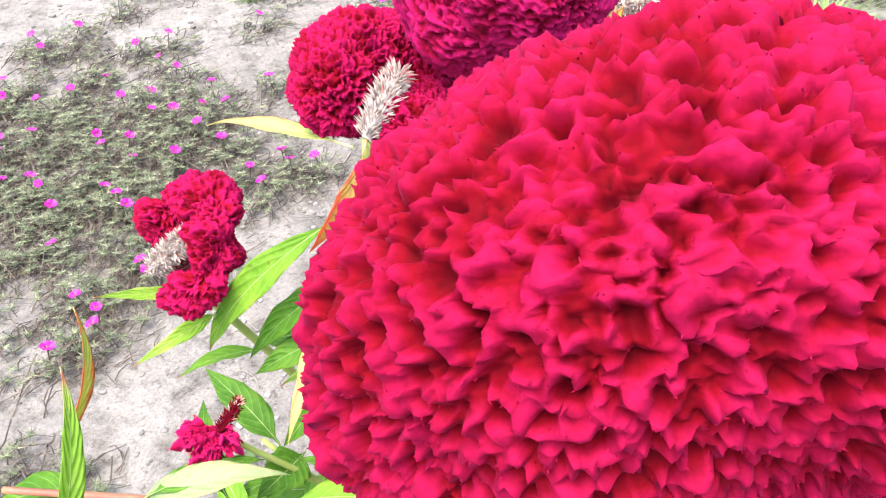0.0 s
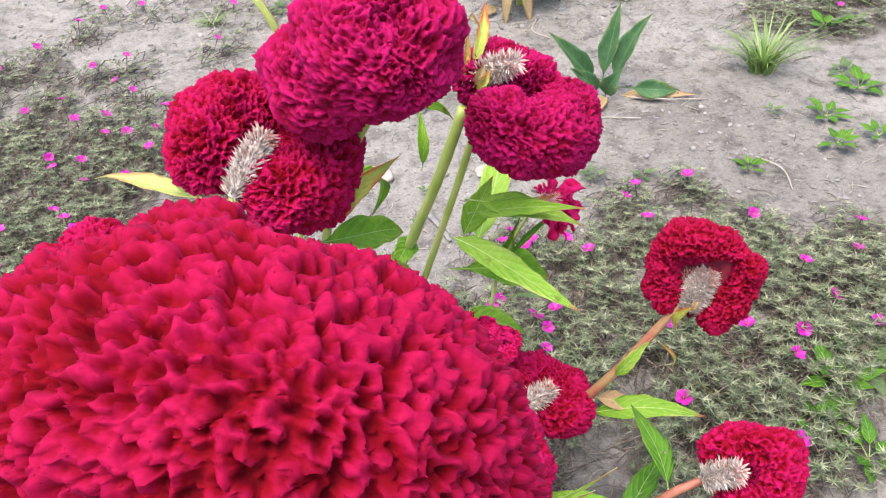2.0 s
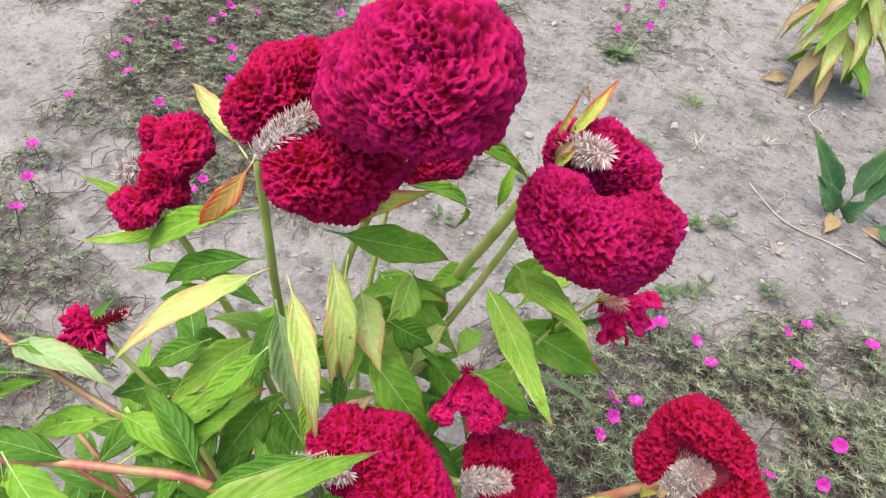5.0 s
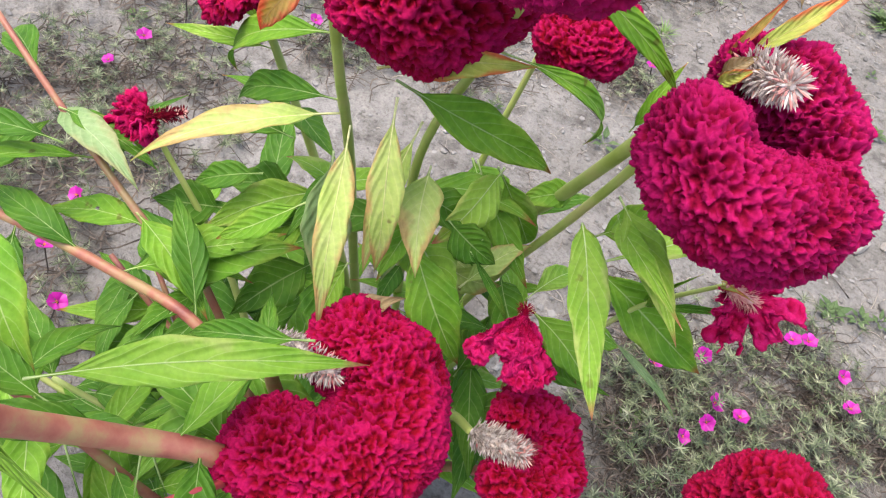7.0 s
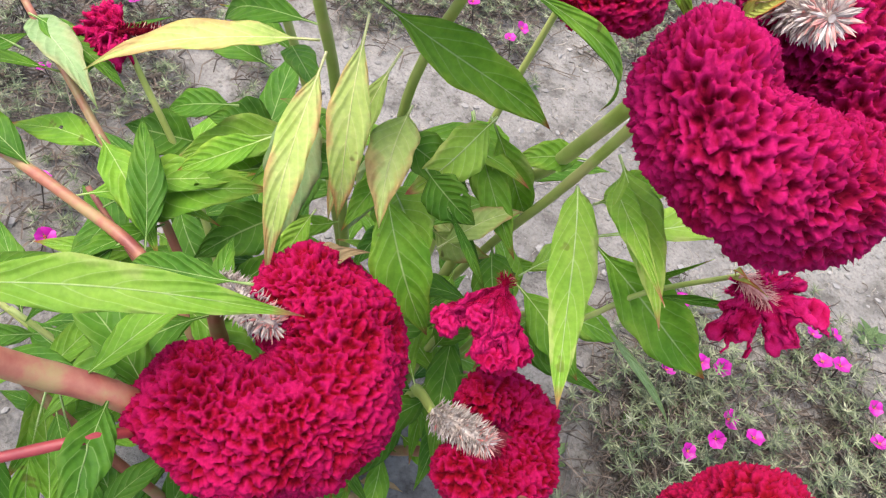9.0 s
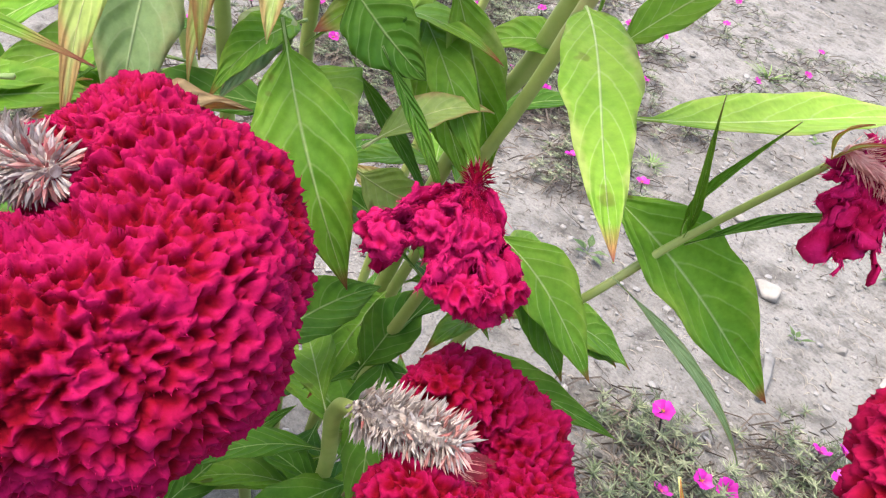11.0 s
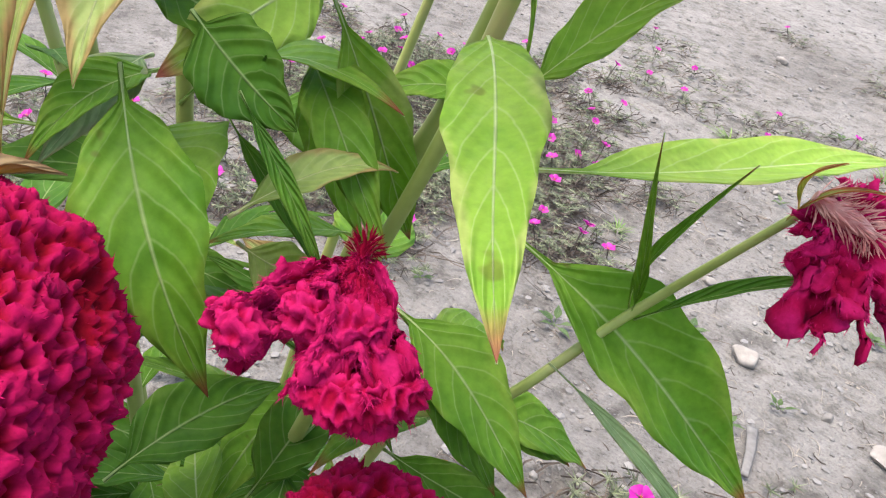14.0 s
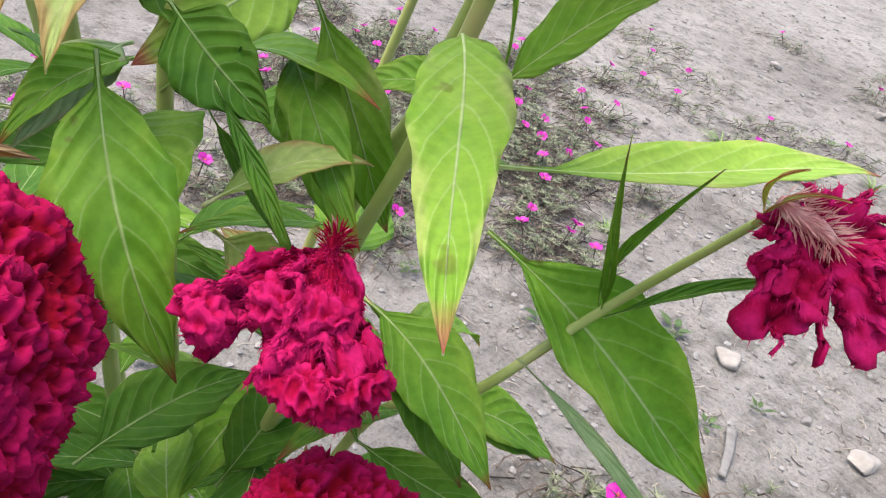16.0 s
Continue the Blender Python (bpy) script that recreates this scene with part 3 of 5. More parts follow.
def seed_spike(parent, base, tip, radius, seed=0, count=680, mat=None, long=0.0102, thin=1.15):
    """The dry chaffy spike below a crest."""
    rng = np.random.RandomState(seed + 5)
    base, tip = np.asarray(base, float), np.asarray(tip, float)
    ax = tip - base
    ln = np.linalg.norm(ax)
    ax = ax / ln
    s0 = unit(np.cross(ax, (0.2, 0.5, 0.84)))
    s1 = np.cross(ax, s0)
    path = np.array([base + ax * ln * t for t in np.linspace(0, 1, 12)])
    core = [max(0.0012, radius * 0.55 * math.sin(math.pi * (0.12 + 0.83 * t)) ** 0.7) for t in np.linspace(0, 1, 12)]
    verts, faces = tube_data(path, core, 9)
    verts, faces, fm = list(verts), list(faces), [0] * len(faces)
    for i in range(count):
        t = (i + rng.uniform(0, 1)) / count
        a = i * 2.399963 + rng.uniform(-0.3, 0.3)
        rad = radius * 0.5 * math.sin(math.pi * (0.12 + 0.83 * t)) ** 0.7
        out = s0 * math.cos(a) + s1 * math.sin(a)
        p = base + ax * ln * t + out * rad
        go = unit(out * rng.uniform(0.7, 1.1) + ax * rng.uniform(0.2, 0.8) + rng.normal(size=3) * 0.2)
        l = long * rng.uniform(0.7, 1.25)
        w = 0.00075 * thin * rng.uniform(0.8, 1.4)
        u = unit(np.cross(go, ax + 0.01))
        v = np.cross(go, u)
        k = len(verts)
        verts += [p, p + go * l * 0.62 + u * w, p + go * l * 0.62 + v * w * 0.6, p + go * l * 0.62 - u * w, p + go * l * 0.62 - v * w * 0.6, p + go * l]
        faces += [(k, k + 2, k + 1), (k, k + 3, k + 2), (k, k + 4, k + 3), (k, k + 1, k + 4), (k + 5, k + 1, k + 2), (k + 5, k + 2, k + 3), (k + 5, k + 3, k + 4), (k + 5, k + 4, k + 1)]
        fm += [1 if rng.rand() < 0.02 + 0.45 * max(0.0, t - 0.7) / 0.3 else 0] * 8
    return child("seed_spike", mesh_of("seed_spike", verts, faces, [mat or CHAFF, CHAFF_RED], False, None, fm), parent, "silvery dry chaffy seed spike")


# ---- ground ----
def rising(x, y):
    """The plot climbs gently away from the bed."""
    q = np.minimum(-0.5 * x + 0.87 * y - 1.3, 8.0)
    return 0.025 * np.log1p(np.exp(q / 0.25))


def ground_z(x, y):
    p = np.stack([np.atleast_1d(x), np.atleast_1d(y), np.zeros_like(np.atleast_1d(np.asarray(x, float)))], 1).astype(float)
    far = np.hypot(p[:, 0], p[:, 1] - 1.5)
    fade = np.clip(1 - (far - 4.5) / 4, 0, 1)
    clod = np.maximum(0, gnoise(p / 0.055 + 5)) * 0.5 + np.abs(gnoise(p / 0.13 + 9)) * 0.5
    rough = smooth(-0.1, 0.25, gnoise(p / 0.7 + 2))
    return (0.030 * gnoise(p / 0.9) + 0.012 * gnoise(p / 0.28 + 3) + 0.007 * gnoise(p / 0.09 + 6) + (0.012 + 0.030 * rough) * clod + 0.0065 * gnoise(p / 0.026 + 1) * (0.5 + rough)) * fade + rising(p[:, 0], p[:, 1])


def axis_steps(lo, hi, step, outer):
    inner = list(np.arange(lo, hi, step))
    grow, a, b = step, [], []
    x, y = lo, hi
    while x > -outer:
        grow *= 1.16
        x -= grow
        y += grow
        a.append(x)
        b.append(y)
    return np.array(a[::-1] + inner + b)


gx, gy = axis_steps(-2.6, 2.0, 0.0140, 400), axis_steps(-0.5, 4.6, 0.0150, 400)
GX, GY = np.meshgrid(gx, gy)
GZ = ground_z(GX.ravel(), GY.ravel())
gv = np.stack([GX.ravel(), GY.ravel(), GZ], 1)
gi = np.arange(gv.shape[0]).reshape(GX.shape)
gf = np.stack([gi[:-1, :-1], gi[:-1, 1:], gi[1:, 1:], gi[1:, :-1]], -1).reshape(-1, 4)
ground = new("ground", mesh_of("ground", gv, gf.tolist(), [SOIL], True))
tagged(ground, "dry pale grey sandy garden soil with clods", "soil", kind="structure")


def blob_data(size, seed, n=1, rough=0.25):
    """A worn stone: a rounded lump with flats."""
    bm = bmesh.new()
    bmesh.ops.create_icosphere(bm, subdivisions=n, radius=1.0)
    v = np.array([p.co[:] for p in bm.verts])
    f = [tuple(p.index for p in q.verts) for q in bm.faces]
    bm.free()
    v = v * (1 + rough * gnoise(v * 1.1 + seed * 3.3))[:, None] * np.array(size)
    return v, f


def stone(x, y, size, mat, label, seed=0, name="stone"):
    v, f = blob_data(size, seed, 3, 0.55)
    # broken flats
    rng = np.random.RandomState(seed)
    for _ in range(7):
        w = unit(rng.normal(size=3) * (1, 1, 0.7))
        h = v @ w
        v = v - np.outer(np.maximum(0, h - h.max() * 0.72), w)
    z = float(ground_z(x, y)[0])
    ob = new(name, mesh_of(name, v, f, [mat]))
    ob.matrix_world = pose(x, y, z + size[2] * 0.45, 0, 0, 37 * seed)
    return tagged(ob, label, "stone")


def scatter_pebbles():
    rng = np.random.RandomState(3)
    shapes = [blob_data((rng.uniform(0.8, 1.7), 1, rng.uniform(0.45, 0.9)), i, 1, 0.7) for i in range(24)]
    verts, faces, o = [], [], 0
    for i in range(24000):
        if i % 3 == 0:
            x, y = rng.uniform(-0.6, 1.1), rng.uniform(0.3, 2.2)
        elif i % 3 == 1:
            x, y = rng.uniform(-2.2, 2.0), rng.uniform(-0.4, 4.2)
        else:
            x, y = rng.uniform(-3.4, 1.6), 2.0 + 6.0 * rng.rand() ** 1.4
        s = (0.0013 + 0.0060 * rng.rand() ** 6) * (1.0 if i % 3 < 2 else 1.6)
        v, f = shapes[rng.randint(24)]
        a = rng.uniform(0, 6.283)
        turn = np.array([[math.cos(a), -math.sin(a), 0], [math.sin(a), math.cos(a), 0], [0, 0, 1]])
        verts.append(v @ turn.T * s + (x, y, rng.uniform(0, 0.4) * s))
        faces.extend([(o + p, o + q, o + r) for p, q, r in f])
        o += len(v)
    verts = np.vstack(verts)
    verts[:, 2] += ground_z(verts[:, 0], verts[:, 1])
    ob = new("pebbles", mesh_of("pebbles", verts, faces, [PEBBLE], False))
    tagged(ob, "small pale pebbles and crumbs scattered over the soil", "pebbles", kind="stuff")


def scatter_litter():
    """Short dry roots, straws and twigs lying about."""
    rng = np.random.RandomState(8)
    verts, faces, fm = [], [], []
    for i in range(4200):
        x, y = (rng.uniform(-0.5, 1.4), rng.uniform(0.5, 2.4)) if i % 3 == 0 else (rng.uniform(-2.4, 2.0), rng.uniform(-0.3, 3.0)) if i % 3 == 1 else (rng.uniform(-3.2, 1.4), 1.8 + 6.0 * rng.rand() ** 1.3)
        if i % 3 == 2 and float(gnoise(np.array([[x / 0.35, y / 0.35, 7.0]]))[0]) < 0.05:
            continue
        big = 1.5 if i % 3 == 2 else 1.0
        a, ln, w = rng.uniform(0, 6.283), (0.012 + 0.07 * rng.rand() ** 2.5) * big, rng.uniform(0.0005, 0.0014) * big
        curl = rng.normal() * 1.1
        t = np.linspace(0, 1, 6)
        px = x + np.cumsum(np.cos(a + curl * t)) * ln / 6
        py = y + np.cumsum(np.sin(a + curl * t)) * ln / 6
        pz = ground_z(px, py) + w + rng.uniform(0, 0.006) * np.sin(3.1 * t)
        k = len(verts)
        for j in range(6):
            r = w * (1 - 0.5 * t[j])
            verts += [(px[j] + r * math.cos(q), py[j] + r * math.sin(q) * 0.7, pz[j] + r * math.sin(q)) for q in (0, 2.1, 4.2)]
        for j in range(5):
            for q in range(3):
                faces.append((k + 3 * j + q, k + 3 * j + (q + 1) % 3, k + 3 * j + 3 + (q + 1) % 3, k + 3 * j + 3 + q))
        fm += [0 if rng.rand() < (0.6 if i % 3 < 2 else 0.3) else 1] * 15
    ob = new("twig_litter", mesh_of("twig_litter", np.array(verts), faces, [STRAW, TWIG], True, None, fm))
    tagged(ob, "thin dry roots and straws lying on the soil", "litter", kind="stuff")


scatter_litter()
scatter_pebbles()


# ---- cockscomb plants ----
def add_small_leaves(parent, points, count, lo, hi, seed, mats, size=(0.08, 0.13)):
    """Leaves up a stem in a spiral, between two heights along it."""
    rng = np.random.RandomState(seed)
    path = spline(points, 60)
    for i in range(count):
        s = lo + (hi - lo) * (i + rng.uniform(0.1, 0.9)) / count
        p = path[int(s * 59)]
        a = i * 2.4 + seed + rng.uniform(-0.3, 0.3)
        ln = rng.uniform(*size)
        out = np.array([math.cos(a), math.sin(a), rng.uniform(-0.35, 0.35)])
        tip = p + unit(out) * ln
        leaf(parent, p, tip, ln * rng.uniform(0.30, 0.40), mats[rng.randint(len(mats))], rng.uniform(-25, 25), rng.uniform(0.04, 0.16), 0.25, 0.6, seed * 31 + i, facing=(0.1, -0.2, 1.0), holes=int(rng.rand() < 0.3) * rng.randint(1, 3), fine=False)


plant = thing("cockscomb_plant", (-0.06, 0.14, 0.0), "tall crimson cockscomb plant with yellowing leaves, rooted in sandy soil", "flowering plant", "cockscomb plants")
A_STEM = [(-0.10, 0.15, -0.01), (-0.125, 0.12, 0.25), (-0.122, 0.080, 0.511), (-0.098, 0.038, 0.638), (-0.081, 0.006, 0.752)]
B_STEM = [(-0.07, 0.15, -0.01), (-0.07, 0.13, 0.30), (-0.055, 0.095, 0.55), (-0.01, 0.088, 0.70), (0.052, 0.040, 0.82)]
C_STEM = [(-0.05, 0.13, -0.01), (-0.03, 0.16, 0.25), (0.000, 0.177, 0.460), (0.036, 0.176, 0.540), (0.081, 0.157, 0.648), (0.112, 0.150, 0.728)]
C2_STEM = [(-0.04, 0.17, -0.01), (-0.02, 0.17, 0.28), (0.022, 0.158, 0.430), (0.062, 0.152, 0.544), (0.094, 0.138, 0.638), (0.118, 0.125, 0.715)]
F_STEM = [(0.00, 0.12, -0.01), (0.05, 0.09, 0.25), (0.095, 0.04, 0.39), (0.128, 0.020, 0.436)]
E_STEM = [(-0.02, 0.15, 0.0), (0.03, 0.12, 0.30), (0.082, 0.100, 0.46), (0.094, 0.090, 0.515)]
H_STEM = [(-0.01, 0.16, 0.0), (0.06, 0.16, 0.35), (0.120, 0.165, 0.435), (0.146, 0.20, 0.49), (0.190, 0.210, 0.565)]
G_STEM = [(0.02, 0.12, 0.0), (0.12, 0.07, 0.27), (0.222, 0.036, 0.44), (0.262, 0.032, 0.50), (0.298, 0.033, 0.553)]
J_STEM = [(-0.12, 0.16, 0.0), (-0.20, 0.14, 0.30), (-0.262, 0.10, 0.52), (-0.293, 0.077, 0.621)]
Q_STEM = [(-0.08, 0.18, 0.0), (-0.10, 0.24, 0.35), (-0.081, 0.285, 0.635)]
stem(plant, A_STEM, 0.0060, 0.0036)
stem(plant, B_STEM, 0.0050, 0.0030)
stem(plant, C_STEM, 0.0050, 0.0056)
stem(plant, C2_STEM, 0.0040, 0.0036)
stem(plant, F_STEM, 0.006, 0.0035)
stem(plant, E_STEM, 0.0045, 0.0026)
stem(plant, H_STEM, 0.0034, 0.0018)
stem(plant, G_STEM, 0.006, 0.0042, STEM_RED, "pink-flushed stem")
stem(plant, J_STEM, 0.006, 0.0036)
stem(plant, Q_STEM, 0.005, 0.003)

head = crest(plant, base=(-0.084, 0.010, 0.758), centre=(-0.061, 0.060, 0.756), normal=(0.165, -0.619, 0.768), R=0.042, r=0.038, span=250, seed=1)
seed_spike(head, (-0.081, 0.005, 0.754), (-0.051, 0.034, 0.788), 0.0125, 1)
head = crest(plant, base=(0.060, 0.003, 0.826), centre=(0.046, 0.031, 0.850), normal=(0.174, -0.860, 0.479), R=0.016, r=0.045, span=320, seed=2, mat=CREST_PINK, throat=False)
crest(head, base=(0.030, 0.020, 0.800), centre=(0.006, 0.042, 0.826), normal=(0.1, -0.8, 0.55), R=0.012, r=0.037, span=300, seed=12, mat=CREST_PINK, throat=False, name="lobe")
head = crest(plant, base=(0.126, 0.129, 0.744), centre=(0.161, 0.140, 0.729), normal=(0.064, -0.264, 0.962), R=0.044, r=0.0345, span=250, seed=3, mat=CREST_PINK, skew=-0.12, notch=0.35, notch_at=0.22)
seed_spike(head, (0.120, 0.163, 0.752), (0.160, 0.132, 0.776), 0.0125, 3)
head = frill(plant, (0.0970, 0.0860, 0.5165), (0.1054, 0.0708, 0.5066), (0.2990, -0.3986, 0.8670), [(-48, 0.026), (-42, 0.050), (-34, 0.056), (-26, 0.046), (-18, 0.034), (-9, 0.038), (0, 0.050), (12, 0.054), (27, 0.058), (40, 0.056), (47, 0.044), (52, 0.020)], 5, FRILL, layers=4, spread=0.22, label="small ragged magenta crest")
crest(head, base=(0.0970, 0.0860, 0.5165), centre=(0.0999, 0.0841, 0.5146), normal=(0.2990, -0.3986, 0.8670), R=0.0470, r=0.0068, span=42, seed=15, mat=FRILL, step=0.0007, pitch=0.0056, cup=0.0056, fold=0.0046, lobes=0.005, throat=False, hairs=0.6, bristle=0.0011, name="lobe")
crest(head, base=(0.0970, 0.0860, 0.5165), centre=(0.0964, 0.0823, 0.5150), normal=(0.2990, -0.3986, 0.8670), R=0.0460, r=0.0058, span=12, seed=16, mat=FRILL, step=0.0007, pitch=0.0056, cup=0.0056, fold=0.0046, lobes=0.005, throat=False, hairs=0.6, bristle=0.0011, name="lobe")
crest(head, base=(0.0982, 0.0844, 0.5200), centre=(0.1005, 0.0818, 0.5180), normal=(0.2990, -0.3986, 0.8670), R=0.0260, r=0.0062, span=46, seed=17, mat=FRILL, step=0.0007, pitch=0.0056, cup=0.0056, fold=0.0046, lobes=0.005, throat=False, hairs=0.6, bristle=0.0011, name="lobe")
seed_spike(head, (0.098, 0.084, 0.517), (0.094, 0.090, 0.520), 0.0050, 5, 130, FRILL, 0.0065, 0.5)

head = crest(plant, base=(0.133, 0.020, 0.440), centre=(0.166, 0.053, 0.422), normal=(0.077, -0.069, 0.995), R=0.034, r=0.021, span=250, seed=6, lift=0.1)
seed_spike(head, (0.128, 0.018, 0.440), (0.172, 0.032, 0.455), 0.0115, 6)
head = crest(plant, base=(0.306, 0.030, 0.536), centre=(0.317, 0.037, 0.578), normal=(-0.18, -0.53, 0.83), R=0.0380, r=0.0160, span=275, seed=7, step=0.00075, hairs=0.6, bristle=0.0010, cup=0.0056, pitch=0.0060, fold=0.0058, mat=CREST_HUGE, r_end=1.0, lift=-0.2, lobes=0.007, fibres=1100, notch=0.42, notch_at=-0.22)
seed_spike(head, (0.302, 0.027, 0.549), (0.321, 0.034, 0.586), 0.0160, 7, 2000, None, 0.0088, 0.8)
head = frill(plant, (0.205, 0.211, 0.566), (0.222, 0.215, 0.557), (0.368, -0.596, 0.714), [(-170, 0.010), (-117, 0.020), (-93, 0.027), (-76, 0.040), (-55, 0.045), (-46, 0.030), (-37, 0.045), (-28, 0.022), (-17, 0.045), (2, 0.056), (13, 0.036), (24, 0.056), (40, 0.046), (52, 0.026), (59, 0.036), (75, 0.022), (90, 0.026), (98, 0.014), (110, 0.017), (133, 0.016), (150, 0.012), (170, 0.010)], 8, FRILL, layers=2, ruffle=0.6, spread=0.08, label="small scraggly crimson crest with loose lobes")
seed_spike(head, (0.192, 0.201, 0.573), (0.214, 0.211, 0.566), 0.0075, 8, 240, CHAFF_RED, 0.0085, 0.5)

head = crest(plant, base=(-0.291, 0.077, 0.607), centre=(-0.269, 0.082, 0.625), normal=(-0.386, -0.420, 0.821), R=0.045, r=0.019, span=225, seed=9, lobes=0.014)
seed_spike(head, (-0.296, 0.062, 0.618), (-0.249, 0.061, 0.653), 0.009, 9)
head = crest(plant, base=(-0.081, 0.288, 0.635), centre=(-0.052, 0.279, 0.628), normal=(0.421, -0.470, 0.776), R=0.022, r=0.026, span=250, seed=10)

# leaves of this plant, upper ones first
SIDE = (0.62, -0.50, 0.30)
leaf(plant, (-0.023, 0.030, 0.674), (0.002, -0.002, 0.536), 0.034, YELLOW, seed=1, bend=0.10)
leaf(plant, (-0.030, 0.057, 0.640), (-0.007, 0.007, 0.515), 0.030, YELLOW, 15, seed=2)
leaf(plant, (-0.079, 0.032, 0.608), (0.013, -0.052, 0.509), 0.034, YELLOW, seed=3, bend=0.16)
leaf(plant, (-0.091, 0.034, 0.569), (-0.034, -0.018, 0.472), 0.054, PALE, -10, seed=4, bend=0.06, twist=0.01, fold=0.5)
leaf(plant, (-0.042, 0.020, 0.690), (0.047, 0.064, 0.738), 0.030, RUST, 20, seed=5, bend=-0.04, fold=0.5)
leaf(plant, (-0.040, 0.040, 0.680), (0.038, 0.146, 0.588), 0.046, GREEN, seed=6, bend=0.10)
leaf(plant, (-0.110, 0.050, 0.591), (-0.173, -0.097, 0.551), 0.038, YELLOW, seed=7, bend=0.10, wave=1.2, twist=0.01, facing=(0.1, -0.1, 1.0))
leaf(plant, (-0.110, 0.044, 0.660), (-0.281, 0.067, 0.512), 0.040, GREEN, seed=8)
leaf(plant, (-0.113, 0.055, 0.600), (-0.230, 0.030, 0.520), 0.038, DEEP, seed=9)
leaf(plant, (0.0855, 0.128, 0.589), (0.200, 0.032, 0.563), 0.040, LIME, seed=10, twist=0.01, bend=0.05, wave=0.3, fold=0.2, full=0.62, stalk=0.03)
leaf(plant, (0.106, 0.130, 0.640), (0.206, 0.055, 0.640), 0.034, BRIGHT, 10, seed=11, bend=0.06)
leaf(plant, (0.087, 0.184, 0.498), (0.220, 0.259, 0.415), 0.068, GREEN, 0, seed=12, twist=0.01, bend=0.08, fold=0.7, facing=(0.25, -0.62, 0.74))
leaf(plant, (0.002, 0.040, 0.553), (0.080, 0.043, 0.457), 0.057, GREEN, seed=13, bend=0.10, facing=(0.55, -0.45, 0.5), twist=0.01)
leaf(plant, (-0.010, 0.096, 0.526), (0.050, 0.112, 0.466), 0.014, DEEP, seed=14, bend=0.05)
leaf(plant, (0.006, 0.118, 0.585), (0.026, 0.190, 0.468), 0.042, LIME, seed=15, facing=SIDE)
leaf(plant, (-0.010, 0.110, 0.685), (-0.006, 0.282, 0.530), 0.026, GREEN, seed=16, bend=0.14)
leaf(plant, (0.118, 0.150, 0.760), (0.146, 0.215, 0.801), 0.016, RUST, seed=17, fold=0.6)
leaf(plant, (0.111, 0.149, 0.752), (0.123, 0.176, 0.799), 0.008, RED, seed=18, bend=0.12, fold=0.8)
leaf(plant, (0.123, 0.176, 0.799), (0.133, 0.164, 0.798), 0.010, TAN, seed=541, bend=0.45, fold=1.0, wave=2.0, label="curled brown leaf tip")
leaf(plant, (0.121, 0.134, 0.755), (0.133, 0.145, 0.774), 0.013, TAN, seed=542, bend=0.2, fold=0.9, wave=2.0, label="withered brown leaf at the crest's neck")
leaf(plant, (0.121, 0.131, 0.75), (0.139, 0.137, 0.771), 0.012, RUST, seed=543, bend=0.1, fold=0.6)
leaf(plant, (-0.090, 0.012, 0.745), (-0.217, 0.090, 0.732), 0.026, YELLOW, seed=19, bend=0.10)
leaf(plant, (-0.083, 0.002, 0.756), (-0.138, -0.003, 0.662), 0.026, RED, seed=20, bend=0.10)
leaf(plant, (-0.078, 0.001, 0.542), (-0.128, -0.055, 0.478), 0.034, GREEN, seed=21)
leaf(plant, (0.139, 0.165, 0.474), (0.232, 0.190, 0.410), 0.010, PALE, seed=22)

leaf(plant, (0.110, 0.145, 0.614), (0.204, 0.039, 0.669), 0.024, LIME, 25, seed=24)
leaf(plant, (0.109, 0.145, 0.552), (0.180, 0.389, 0.556), 0.050, BRIGHT, -12, seed=25, twist=0.01, bend=0.02)
leaf(plant, (0.095, 0.148, 0.575), (0.142, 0.178, 0.629), 0.036, LIME, seed=26)
leaf(plant, (-0.017, 0.133, 0.553), (0.074, 0.124, 0.495), 0.036, GREEN, seed=27)
leaf(plant, (-0.015, 0.050, 0.580), (0.036, 0.090, 0.555), 0.042, DEEP, seed=28)
leaf(plant, (0.088, 0.121, 0.475), (0.151, 0.142, 0.420), 0.042, GREEN, seed=29)
leaf(plant, (0.098, 0.171, 0.409), (0.144, 0.240, 0.380), 0.040, GREEN, seed=30)
leaf(plant, (0.060, 0.170, 0.420), (0.050, 0.270, 0.385), 0.036, LIME, seed=31)
leaf(plant, (0.146, 0.200, 0.492), (0.152, 0.160, 0.582), 0.007, GREEN, seed=32, fold=0.7)
leaf(plant, (0.148, 0.202, 0.494), (0.171, 0.189, 0.578), 0.007, GREEN, seed=33, fold=0.7)
leaf(plant, (0.148, 0.204, 0.493), (0.231, 0.215, 0.548), 0.010, DEEP, seed=34, fold=0.7)
leaf(plant, (0.185, 0.208, 0.560), (0.215, 0.190, 0.585), 0.006, RUST, seed=35)
leaf(plant, (0.187, 0.208, 0.562), (0.200, 0.185, 0.592), 0.006, RUST, seed=36)
leaf(plant, (0.205, 0.040, 0.400), (0.328, -0.005, 0.415), 0.036, LIME, seed=37)
leaf(plant, (0.215, 0.040, 0.420), (0.275, 0.022, 0.413), 0.028, TAN, seed=38)
leaf(plant, (0.235, 0.034, 0.460), (0.270, 0.020, 0.520), 0.018, LIME, 35, seed=39)
leaf(plant, (-0.031, 0.099, 0.800), (-0.074, 0.151, 0.902), 0.010, YELLOW, seed=40)
leaf(plant, (0.064, 0.190, 0.640), (0.074, 0.215, 0.700), 0.016, GREEN, seed=41)
leaf(plant, (0.020, 0.100, 0.780), (0.100, 0.148, 0.716), 0.022, GREEN, seed=42)
